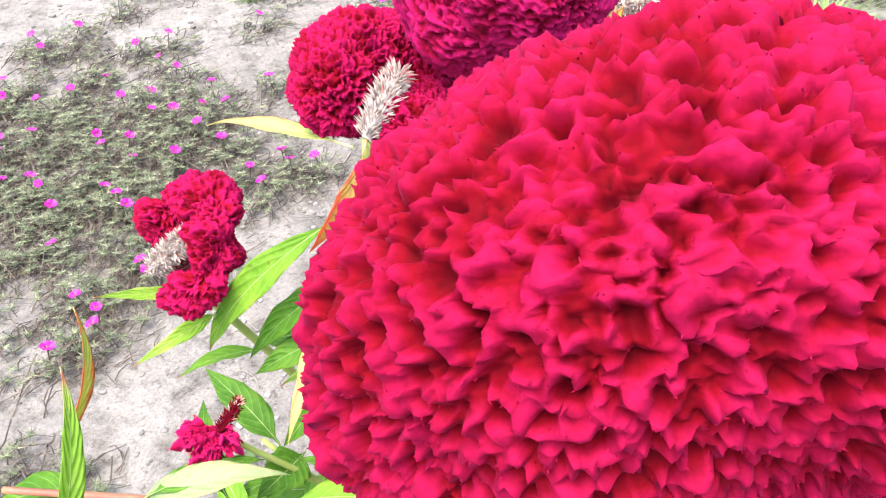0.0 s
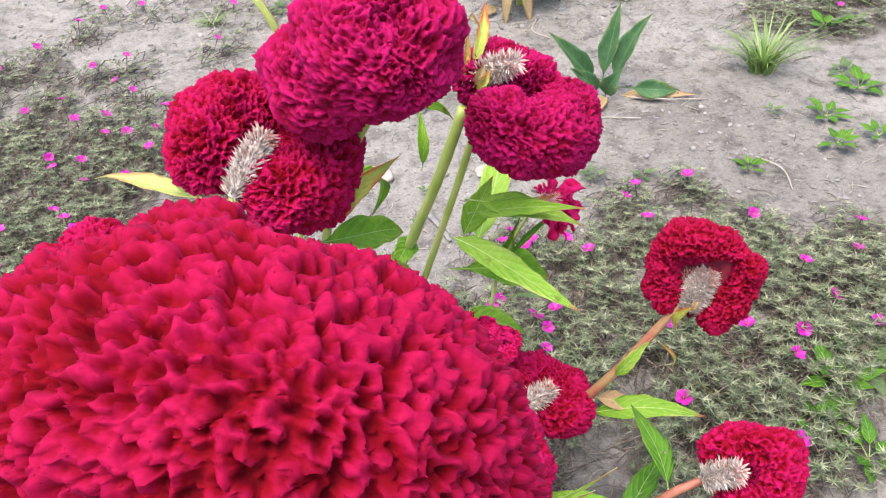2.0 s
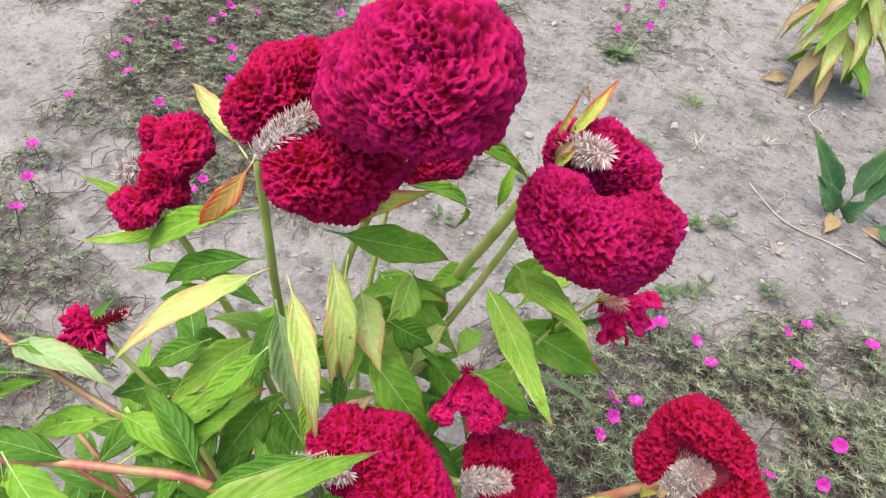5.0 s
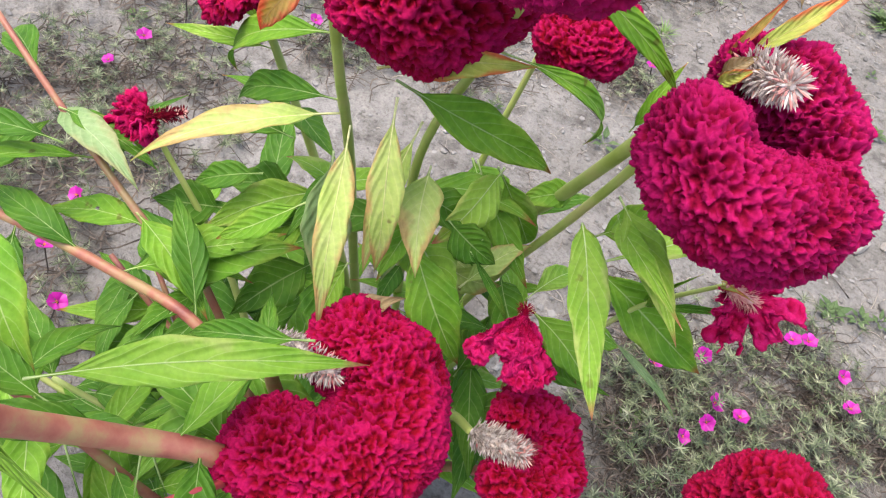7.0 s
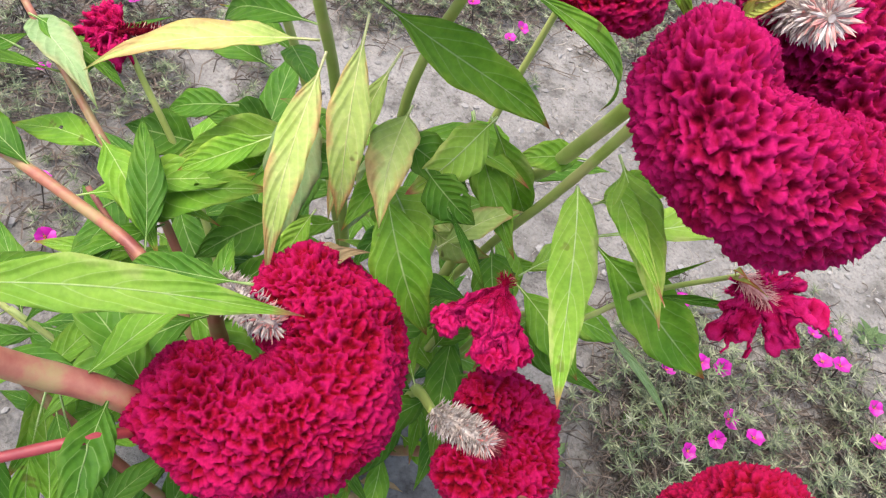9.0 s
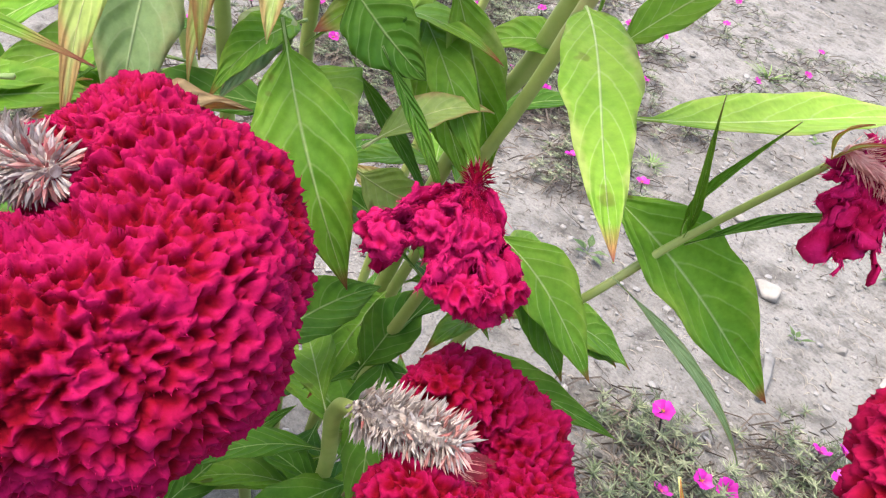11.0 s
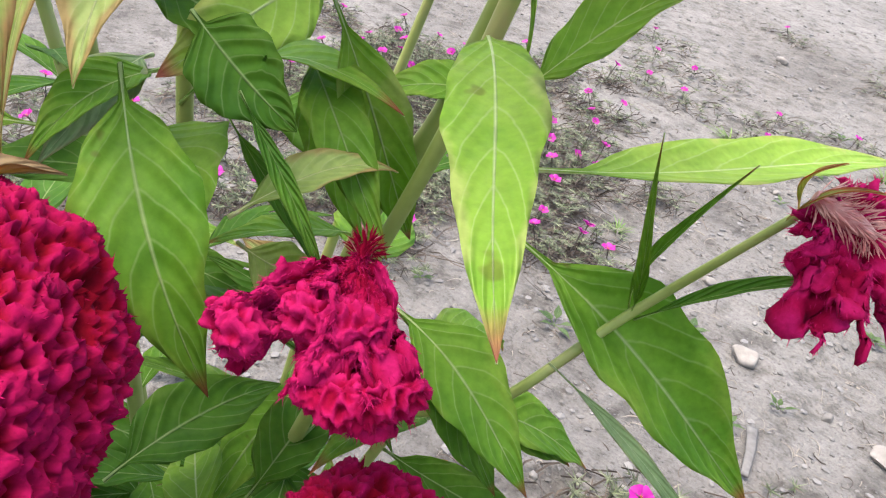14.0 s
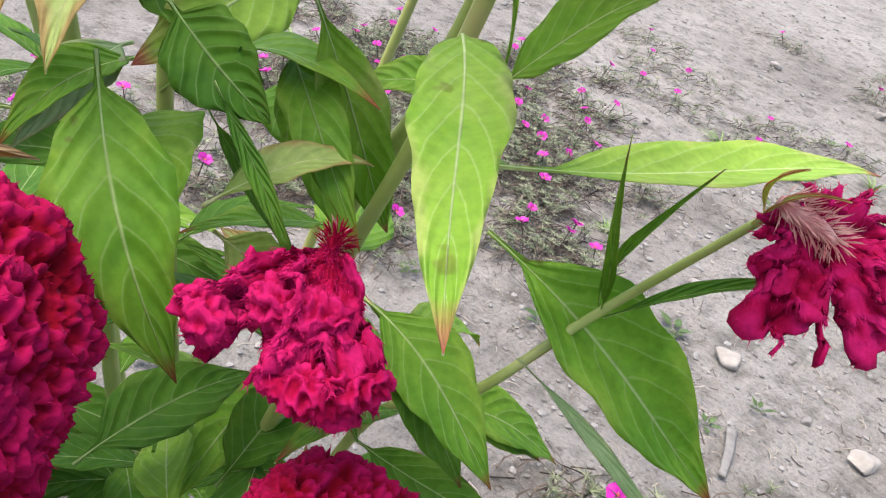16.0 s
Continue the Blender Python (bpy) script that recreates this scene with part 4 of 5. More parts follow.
leaf(plant, (-0.270, 0.090, 0.545), (-0.355, 0.060, 0.600), 0.020, LIME, seed=43)
leaf(plant, (-0.265, 0.095, 0.530), (-0.330, 0.020, 0.545), 0.022, LIME, seed=44)
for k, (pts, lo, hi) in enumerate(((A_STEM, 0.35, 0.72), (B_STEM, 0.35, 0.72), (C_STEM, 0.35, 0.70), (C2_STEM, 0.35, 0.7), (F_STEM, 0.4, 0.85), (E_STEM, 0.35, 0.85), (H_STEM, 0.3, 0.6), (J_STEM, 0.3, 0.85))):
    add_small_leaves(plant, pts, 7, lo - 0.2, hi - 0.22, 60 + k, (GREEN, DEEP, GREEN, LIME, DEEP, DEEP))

plant_2 = thing("cockscomb_plant", (-0.03, -0.08, 0.0), "cockscomb plant with thick reddish stems and huge crimson heads", "flowering plant", "cockscomb plants")
I_STEM = [(0.10, -0.06, -0.01), (0.09, -0.10, 0.30), (0.050, -0.150, 0.475), (0.010, -0.205, 0.525), (-0.006, -0.262, 0.60), (-0.002, -0.300, 0.69), (0.004, -0.335, 0.80)]
D_STEM = [(0.09, -0.06, -0.01), (0.06, -0.07, 0.28), (0.00, -0.085, 0.44), (-0.006, -0.080, 0.50)]
R1_STEM = [(0.02, -0.07, -0.01), (-0.01, -0.09, 0.36), (-0.076, -0.104, 0.448), (-0.164, -0.131, 0.449), (-0.265, -0.172, 0.446), (-0.36, -0.22, 0.445)]
T_STEM = [(-0.02, -0.05, 0.0), (-0.11, -0.07, 0.40), (-0.176, -0.087, 0.455), (-0.248, -0.091, 0.479), (-0.322, -0.097, 0.516), (-0.40, -0.10, 0.55)]
L_STEM = [(-0.06, -0.02, 0.0), (-0.16, -0.02, 0.33), (-0.248, -0.045, 0.515)]
P_STEM = [(0.11, -0.06, 0.0), (0.18, -0.09, 0.30), (0.235, -0.108, 0.440), (0.275, -0.110, 0.475)]
stem(plant_2, I_STEM, 0.0088, 0.0078, THICK_STEM, "thick pink-red stem")
stem(plant_2, D_STEM, 0.008, 0.005, STEM_RED)
stem(plant_2, R1_STEM, 0.0055, 0.0042, STEM_RED, "reddish leafy side stem")
stem(plant_2, T_STEM, 0.0042, 0.0028, STEM_RED)
stem(plant_2, L_STEM, 0.005, 0.0025)
stem(plant_2, P_STEM, 0.006, 0.0035, STEM_RED)
stem(plant_2, [(0.05, -0.07, 0.15), (0.028, -0.115, 0.36), (0.062, -0.172, 0.499), (0.046, -0.236, 0.509), (0.038, -0.266, 0.517)], 0.0035, 0.0028, CRIMSON_STEM, "thin crimson side stem")
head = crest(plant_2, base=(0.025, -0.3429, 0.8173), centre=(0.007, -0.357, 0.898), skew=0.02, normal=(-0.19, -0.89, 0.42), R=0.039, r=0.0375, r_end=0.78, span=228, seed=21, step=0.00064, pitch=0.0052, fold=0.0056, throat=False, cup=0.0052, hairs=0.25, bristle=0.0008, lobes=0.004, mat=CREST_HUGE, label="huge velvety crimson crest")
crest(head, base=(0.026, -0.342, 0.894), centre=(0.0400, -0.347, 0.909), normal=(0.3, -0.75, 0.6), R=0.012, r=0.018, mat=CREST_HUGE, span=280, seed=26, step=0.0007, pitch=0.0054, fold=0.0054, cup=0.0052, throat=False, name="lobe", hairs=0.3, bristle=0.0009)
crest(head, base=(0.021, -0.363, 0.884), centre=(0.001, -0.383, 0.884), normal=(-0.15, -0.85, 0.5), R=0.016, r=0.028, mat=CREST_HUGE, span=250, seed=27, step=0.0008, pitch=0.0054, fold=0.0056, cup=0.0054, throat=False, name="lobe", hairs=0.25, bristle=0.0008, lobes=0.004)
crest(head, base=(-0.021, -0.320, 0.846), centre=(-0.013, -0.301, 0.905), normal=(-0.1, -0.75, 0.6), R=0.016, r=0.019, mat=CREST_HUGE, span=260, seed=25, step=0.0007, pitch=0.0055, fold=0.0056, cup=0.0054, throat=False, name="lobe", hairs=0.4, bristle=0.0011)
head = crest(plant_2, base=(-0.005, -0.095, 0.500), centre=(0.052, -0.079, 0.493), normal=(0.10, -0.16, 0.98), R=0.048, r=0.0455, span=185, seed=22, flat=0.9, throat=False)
seed_spike(head, (-0.008, -0.080, 0.500), (0.052, -0.070, 0.522), 0.014, 22)
head = frill(plant_2, (-0.254, -0.041, 0.517), (-0.257, -0.064, 0.518), (0.195, -0.351, 0.916), [(-90, 0.020), (-60, 0.030), (-35, 0.024), (-10, 0.032), (25, 0.026), (55, 0.031), (90, 0.018)], 23, FRILL, layers=3)
seed_spike(head, (-0.247, -0.049, 0.522), (-0.232, -0.019, 0.525), 0.006, 23, 200, CREST_PINK, 0.006)
head = crest(plant_2, base=(0.275, -0.108, 0.467), centre=(0.312, -0.113, 0.478), normal=(0.001, -0.647, 0.763), R=0.028, r=0.020, span=240, seed=24)
seed_spike(head, (0.273, -0.111, 0.480), (0.300, -0.122, 0.499), 0.010, 24)

leaf(plant_2, (-0.025, -0.239, 0.580), (0.076, -0.066, 0.572), 0.040, LIME, seed=71, bend=0.06, label="broad lime leaf with a red tip over the crest")
leaf(plant_2, (0.030, -0.075, 0.550), (-0.060, -0.123, 0.475), 0.030, DEEP, seed=72)
leaf(plant_2, (-0.180, -0.105, 0.425), (-0.080, 0.000, 0.470), 0.072, GREEN, seed=73, holes=2, bend=0.08, full=0.8, facing=(0.1, -0.5, 0.9), twist=0.01, label="broad green leaf with small holes")
leaf(plant_2, (-0.324, -0.091, 0.501), (-0.186, -0.094, 0.504), 0.042, PALE, seed=74)
leaf(plant_2, (-0.258, -0.118, 0.512), (-0.363, -0.186, 0.502), 0.032, DEEP, seed=75)
leaf(plant_2, (-0.193, -0.199, 0.544), (-0.075, -0.227, 0.496), 0.055, GREEN, 15, seed=76)
leaf(plant_2, (-0.045, -0.227, 0.511), (-0.125, -0.254, 0.538), 0.034, DEEP, seed=77)
leaf(plant_2, (-0.042, -0.225, 0.480), (0.039, -0.259, 0.369), 0.026, DEEP, seed=78, stalk=0.35)
leaf(plant_2, (0.006, -0.196, 0.490), (0.051, -0.244, 0.384), 0.024, GREEN, seed=79, stalk=0.35)
leaf(plant_2, (0.010, -0.188, 0.490), (0.076, -0.210, 0.402), 0.024, DEEP, seed=80, stalk=0.35)
leaf(plant_2, (-0.147, 0.033, 0.538), (-0.225, 0.018, 0.517), 0.036, DEEP, seed=81)
leaf(plant_2, (-0.154, 0.007, 0.500), (-0.208, -0.029, 0.467), 0.036, DEEP, seed=82)
leaf(plant_2, (-0.263, -0.180, 0.690), (-0.232, -0.164, 0.776), 0.014, RUST, seed=83)
leaf(plant_2, (-0.250, -0.250, 0.690), (-0.231, -0.197, 0.768), 0.018, LIME, seed=84)
leaf(plant_2, (-0.041, -0.261, 0.640), (0.143, -0.245, 0.719), 0.013, LIME, 62, seed=85, bend=0.03)
leaf(plant_2, (-0.024, -0.272, 0.650), (0.134, -0.251, 0.699), 0.014, LIME, 60, seed=86, bend=0.03)
leaf(plant_2, (-0.030, -0.300, 0.720), (-0.034, -0.325, 0.800), 0.030, RUST, seed=87)
leaf(plant, (0.018, 0.118, 0.595), (0.017, 0.045, 0.555), 0.046, BRIGHT, seed=500, facing=SIDE, full=0.6, bend=0.06)
# dark leaf added to stand for the shadowed patch where leaves overlap
leaf(plant, (0.020, 0.056, 0.577), (0.059, 0.079, 0.548), 0.044, DEEP, seed=520, facing=SIDE, full=0.6, bend=0.05, holes=1)
leaf(plant, (-0.021, 0.067, 0.544), (0.004, 0.009, 0.516), 0.030, GREEN, seed=521, facing=(0.3, -0.3, 0.9), bend=0.14, fold=0.5)
leaf(plant, (0.044, 0.064, 0.558), (0.091, 0.078, 0.499), 0.010, DEEP, seed=522, facing=SIDE, bend=0.05, fold=0.6)
leaf(plant, (-0.029, 0.141, 0.554), (0.048, 0.147, 0.473), 0.038, LIME, seed=523, facing=SIDE, bend=0.08)
leaf(plant, (0.000, 0.100, 0.467), (0.042, 0.137, 0.449), 0.038, YELLOW, seed=524, facing=SIDE)
leaf(plant, (0.041, 0.066, 0.508), (0.055, 0.138, 0.522), 0.030, YELLOW, seed=525, facing=(0.1, -0.1, 1.0))
leaf(plant, (0.018, -0.045, 0.508), (0.032, 0.012, 0.526), 0.026, TAN, seed=526, facing=(0.1, -0.1, 1.0), fold=1.0, wave=2.5, label="shrivelled brown leaf behind the crest")
leaf(plant, (-0.033, 0.071, 0.542), (0.003, 0.011, 0.516), 0.034, PALE, seed=501)
leaf(plant, (0.083, 0.119, 0.477), (0.165, 0.140, 0.434), 0.046, GREEN, seed=502)
leaf(plant, (0.086, 0.179, 0.413), (0.141, 0.228, 0.380), 0.042, GREEN, seed=503)
leaf(plant, (0.040, 0.026, 0.385), (0.031, 0.113, 0.400), 0.050, DEEP, seed=504)
leaf(plant, (0.058, 0.082, 0.363), (0.042, 0.147, 0.395), 0.045, DEEP, seed=505)
leaf(plant, (-0.019, 0.068, 0.596), (0.038, 0.011, 0.559), 0.044, YELLOW, seed=530, bend=0.10, fold=0.4, facing=(0.25, -0.45, 0.85))
leaf(plant, (-0.024, 0.066, 0.518), (0.056, 0.044, 0.502), 0.062, LIME, seed=531, bend=0.10, full=0.7)
leaf(plant, (-0.033, 0.012, 0.498), (-0.022, -0.033, 0.456), 0.026, LIME, seed=532, bend=0.06)
leaf(plant, (-0.117, 0.045, 0.45), (-0.162, -0.014, 0.424), 0.060, GREEN, seed=533, bend=0.10)
leaf(plant, (-0.156, 0.052, 0.448), (-0.212, 0.006, 0.441), 0.055, DEEP, seed=534, bend=0.10)
leaf(plant, (-0.128, 0.063, 0.472), (-0.176, -0.045, 0.436), 0.050, LIME, seed=535, bend=0.12)
leaf(plant, (-0.105, 0.034, 0.407), (-0.111, -0.057, 0.382), 0.066, DEEP, seed=536, bend=0.08)
leaf(plant, (-0.089, 0.022, 0.418), (-0.017, -0.012, 0.393), 0.060, DEEP, seed=537, bend=0.08)
leaf(plant, (-0.053, 0.168, 0.521), (0.021, 0.143, 0.497), 0.064, GREEN, seed=538, bend=0.10)
leaf(plant, (0.052, 0.194, 0.552), (0.017, 0.143, 0.545), 0.034, GREEN, seed=539, bend=0.10)
leaf(plant, (-0.198, -0.006, 0.423), (-0.236, -0.06, 0.434), 0.060, DEEP, seed=540, bend=0.10)
leaf(plant, (0.032, 0.137, 0.436), (-0.032, 0.123, 0.447), 0.030, YELLOW, seed=506)
leaf(plant_2, (0.003, -0.352, 0.830), (0.041, -0.362, 0.787), 0.026, SALMON, seed=507, full=0.5, fold=0.5, label="salmon-red withering leaf below the crest")
leaf(plant_2, (0.010, -0.338, 0.820), (0.019, -0.333, 0.778), 0.024, RUST, seed=514, wave=2.0, fold=0.6)
leaf(plant_2, (-0.004, -0.356, 0.817), (0.002, -0.365, 0.789), 0.014, TAN, seed=508, wave=2.0)
leaf(plant_2, (-0.045, -0.283, 0.742), (-0.035, -0.289, 0.698), 0.026, LIME, seed=509)
leaf(plant_2, (-0.050, -0.319, 0.682), (-0.110, -0.317, 0.707), 0.024, LIME, seed=510)
S_STEM = [(0.03, -0.10, 0.0), (-0.06, -0.18, 0.22), (-0.14, -0.23, 0.36), (-0.20, -0.27, 0.43)]
stem(plant_2, S_STEM, 0.006, 0.0035, STEM_RED)
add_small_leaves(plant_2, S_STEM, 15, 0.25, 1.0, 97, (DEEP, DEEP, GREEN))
# low tier of dark leaves, added to fill gaps that lie in shade
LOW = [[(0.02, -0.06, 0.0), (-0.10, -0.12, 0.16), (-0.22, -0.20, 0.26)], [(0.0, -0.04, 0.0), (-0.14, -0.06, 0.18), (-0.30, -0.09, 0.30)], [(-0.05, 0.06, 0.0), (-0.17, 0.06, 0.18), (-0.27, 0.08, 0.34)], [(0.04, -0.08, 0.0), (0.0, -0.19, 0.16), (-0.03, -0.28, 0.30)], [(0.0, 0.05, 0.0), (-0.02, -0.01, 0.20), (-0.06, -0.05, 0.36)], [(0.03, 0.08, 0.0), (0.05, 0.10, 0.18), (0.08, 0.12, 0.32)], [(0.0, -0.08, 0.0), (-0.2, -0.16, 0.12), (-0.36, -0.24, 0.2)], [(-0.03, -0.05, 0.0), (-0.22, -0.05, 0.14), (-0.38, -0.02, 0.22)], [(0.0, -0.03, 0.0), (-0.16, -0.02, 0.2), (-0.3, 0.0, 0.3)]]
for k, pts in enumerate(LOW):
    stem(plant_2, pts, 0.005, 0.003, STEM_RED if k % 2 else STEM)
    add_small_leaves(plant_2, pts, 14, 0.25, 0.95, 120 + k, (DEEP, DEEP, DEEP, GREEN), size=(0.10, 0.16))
leaf(plant, (0.272, -0.026, 0.530), (0.255, -0.029, 0.571), 0.006, RUST, seed=511, fold=0.5, twist=0.01, label="upright yellow leaf with a withered red tip")
leaf(plant, (0.288, 0.012, 0.538), (0.293, -0.005, 0.583), 0.015, RUST, seed=512, fold=0.6, full=0.6)
leaf(plant, (0.291, -0.004, 0.578), (0.299, -0.001, 0.586), 0.009, TAN, seed=513, fold=0.9, wave=2.0)
# mostly DEEP: shade on these lower leaves is put into their colour
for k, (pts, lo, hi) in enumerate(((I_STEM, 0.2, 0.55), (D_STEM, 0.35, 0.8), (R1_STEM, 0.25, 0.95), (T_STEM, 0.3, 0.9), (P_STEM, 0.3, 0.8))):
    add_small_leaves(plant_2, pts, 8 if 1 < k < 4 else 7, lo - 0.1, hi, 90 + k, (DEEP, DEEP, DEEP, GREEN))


# ---- moss roses ----
def flower_mesh(seed):
    rng = np.random.RandomState(seed)
    verts, faces, fm = [], [], []
    for i in range(5):
        a0 = i * 2 * math.pi / 5
        o = len(verts)
        nu, nv = 5, 5
        for u in range(nu):
            t = u / (nu - 1)
            half = 0.92 * math.sin(0.35 + 1.6 * t) ** 0.7 * (1.0 if t < 1 else 0.80)
            for v in range(nv):
                x = 2 * v / (nv - 1) - 1
                rad = 0.0125 * (0.10 + 0.9 * t) * (1 - 0.14 * (t == 1) * (1 - abs(x)))
                a = a0 + half * x * 0.78
                z = 0.0065 * t - 0.0015 * t * t + 0.0014 * math.sin(3 * x + i) * t + 0.0010 * x
                verts.append((rad * math.cos(a), rad * math.sin(a), z + 0.0003 * i))
        for u in range(nu - 1):
            for v in range(nv - 1):
                q = o + u * nv + v
                faces.append((q, q + 1, q + nv + 1, q + nv))
                fm.append(0)
    for i in range(12):
        a, rr = rng.uniform(0, 6.28), 0.0018 * rng.rand()
        k = len(verts)
        x, y = rr * math.cos(a), rr * math.sin(a)
        verts += [(x - 0.0004, y, 0.0005), (x + 0.0004, y, 0.0005), (x, y + 0.0005, 0.0005), (x * 1.7, y * 1.7, 0.0045)]
        faces += [(k, k + 1, k + 3), (k + 1, k + 2, k + 3), (k + 2, k, k + 3)]
        fm += [1] * 3
    # calyx and stalk
    sv, sf = tube_data([(0, 0, -0.09), (0.003, 0, -0.04), (0, 0, -0.004), (0, 0, 0.001)], [0.0009, 0.0009, 0.0012, 0.0022], 6)
    k = len(verts)
    verts += [tuple(v) for v in sv]
    faces += [tuple(k + j for j in q) for q in sf]
    fm += [2] * len(sf)
    return mesh_of("flower", verts, faces, [PETAL, YOLK, TWIG], True, None, fm)


FLOWERS = [flower_mesh(i) for i in range(3)]


def with_flowers(inside, flowers):
    """Growth over a patch and round each flower standing outside it."""
    at = np.array(flowers)

    def dense(x, y):
        near = np.min(np.hypot(at[:, 0, None] - x, at[:, 1, None] - y), axis=0)
        return np.minimum(1.0, inside(x, y) + 0.7 * np.exp(-((near / 0.06) ** 2)))

    return dense


def moss_rose(name_at, inside, box, count, flowers, seed, label, tall=0.065, height=0.062, litter=2.2):
    """A mat of wiry stems with whorls of needle leaves; inside(x, y) gives how dense it grows."""
    rng = np.random.RandomState(seed)
    inside = with_flowers(inside, flowers)
    mat_thing = thing("moss_rose_mat", (*name_at, 0.0), label, "ground plant", "moss rose mats")
    verts, faces, fm = [], [], []

    def sown(number):
        xs, ys = rng.uniform(box[0], box[1], 60000), rng.uniform(box[2], box[3], 60000)
        dens = inside(xs, ys)
        keep = np.nonzero(rng.rand(60000) < dens)[0][:number]
        return zip(xs[keep], ys[keep], ground_z(xs[keep], ys[keep]), dens[keep])

    for x, y, z0, dens in sown(count):
        hgt = tall * rng.uniform(0.2, 1.15) * (0.5 + 0.5 * dens)
        lean = rng.normal(size=2) * 0.035
        p0, p1 = np.array([x - lean[0], y - lean[1], z0]), np.array([x, y, z0 + hgt])
        # wiry stem: three-sided
        k = len(verts)
        for p, w in ((p0, 0.0011), (p1, 0.0008)):
            for j in range(3):
                verts.append(p + w * np.array([math.cos(2.094 * j), math.sin(2.094 * j), 0]))
        for j in range(3):
            faces.append((k + j, k + (j + 1) % 3, k + 3 + (j + 1) % 3, k + 3 + j))
            fm.append(1)
        # a star of needles round the tip, and a few lower down
        axis = unit(p1 - p0)
        many = rng.randint(10, 15)
        for w in range(many + 5):
            top = w < many
            s = 1.0 - rng.uniform(0, 0.06) if top else 1 - rng.uniform(0.12, 0.7)
            c = p0 * (1 - s) + p1 * s
            a, up = w * 2.399963 + rng.uniform(-0.25, 0.25), (0.10 + 0.85 * (w / many) ** 1.5 if top else rng.uniform(-0.2, 0.5))
            go = unit(np.array([math.cos(a), math.sin(a), 0.0]) + axis * up)
            ln = rng.uniform(0.013, 0.021) * (1.0 if top else 0.8)
            sd = np.array([-math.sin(a), math.cos(a), 0]) * 0.0016
            th = np.array([0, 0, 0.0009])
            k = len(verts)
            verts += [c - sd, c + sd, c + th * 1.6, c + go * ln]
            faces += [(k, k + 1, k + 3), (k + 1, k + 2, k + 3), (k + 2, k, k + 3)]
            fm += [0 if top or rng.rand() < 0.5 else 1] * 3
    # dead runners and straw lying under the mat, coloured dark to stand in for its shade too
    for x, y, z0, dens in sown(int(count * litter)):
        a, ln = rng.uniform(0, 6.283), rng.uniform(0.02, 0.09)
        k = len(verts)
        for j in range(4):
            t = j / 3
            px, py = x + math.cos(a + 0.7 * t) * ln * t, y + math.sin(a + 0.7 * t) * ln * t
            pz = z0 + 0.004 + rng.uniform(0.004, 0.018) * math.sin(3.1 * t)
            for q in range(3):
                verts.append(np.array([px + 0.0012 * math.cos(2.1 * q), py + 0.0012 * math.sin(2.1 * q), pz + 0.0010 * q]))
        for j in range(3):
            for q in range(3):
                b0 = k + 3 * j
                faces.append((b0 + q, b0 + (q + 1) % 3, b0 + 3 + (q + 1) % 3, b0 + 3 + q))
                fm.append(1)
    ob = child("foliage", mesh_of("moss_rose_foliage", np.array(verts), faces, [NEEDLE, TWIG], False, None, fm), mat_thing)
    tagged(ob, kind="stuff")
    for i, (x, y) in enumerate(flowers):
        z = float(ground_z(x, y)[0])
        f = new("flower", FLOWERS[i % 3])
        f.parent = mat_thing
        f.matrix_parent_inverse = mat_thing.matrix_world.inverted()
        f.matrix_world = Matrix.Translation((x, y, z + height * rng.uniform(0.85, 1.2))) @ pose(0, 0, 0, rng.uniform(-15, 40), rng.uniform(-25, 25), rng.uniform(0, 72)) @ Matrix.Scale(rng.uniform(0.95, 1.25), 4)
    return mat_thing


def blob(cx, cy, rx, ry, turn, seed):
    c, s = math.cos(turn), math.sin(turn)

    def inside(x, y):
        u, v = ((x - cx) * c + (y - cy) * s) / rx, (-(x - cx) * s + (y - cy) * c) / ry
        n = gnoise(np.stack([x / 0.28, y / 0.28, np.full_like(x, seed)], 1))
        clump = gnoise(np.stack([x / 0.075, y / 0.075, np.full_like(x, seed + 3)], 1))
        return np.clip((1.0 - np.hypot(u, v) + 0.55 * n) * 3.0, 0, 1) * smooth(-0.30, 0.22, clump)

    return inside


LEFT_1 = [(-0.45, -0.13), (-0.55, -0.1), (-0.77, -0.02), (-0.61, -0.02), (-0.95, -0.0), (-0.88, 0.17), (-0.92, 0.26), (-1.08, 0.36), (-0.97, 0.38), (-1.25, 0.45), (-1.02, 0.46), (-0.8, 0.57), (-1.13, 0.57), (-0.78, 0.7), (-1.21, 0.76), (-0.55, 0.81), (-0.68, 0.81), (-1.03, 0.87), (-0.89, 0.89), (-1.17, 0.92), (-1.25, 0.96), (-0.75, 1.0), (-0.94, 1.04), (-1.28, 1.04), (-0.83, 1.1), (-0.48, 1.12), (-1.16, 1.1), (-0.41, 1.19), (-1.03, 1.17), (-0.68, 1.22), (-1.27, 1.19), (-0.79, 1.22), (-1.39, 1.21), (-0.73, 0.66), (-0.72, 0.61), (-0.65, 0.76), (-0.52, 0.75), (-0.8, -0.11), (-0.44, 1.04)]
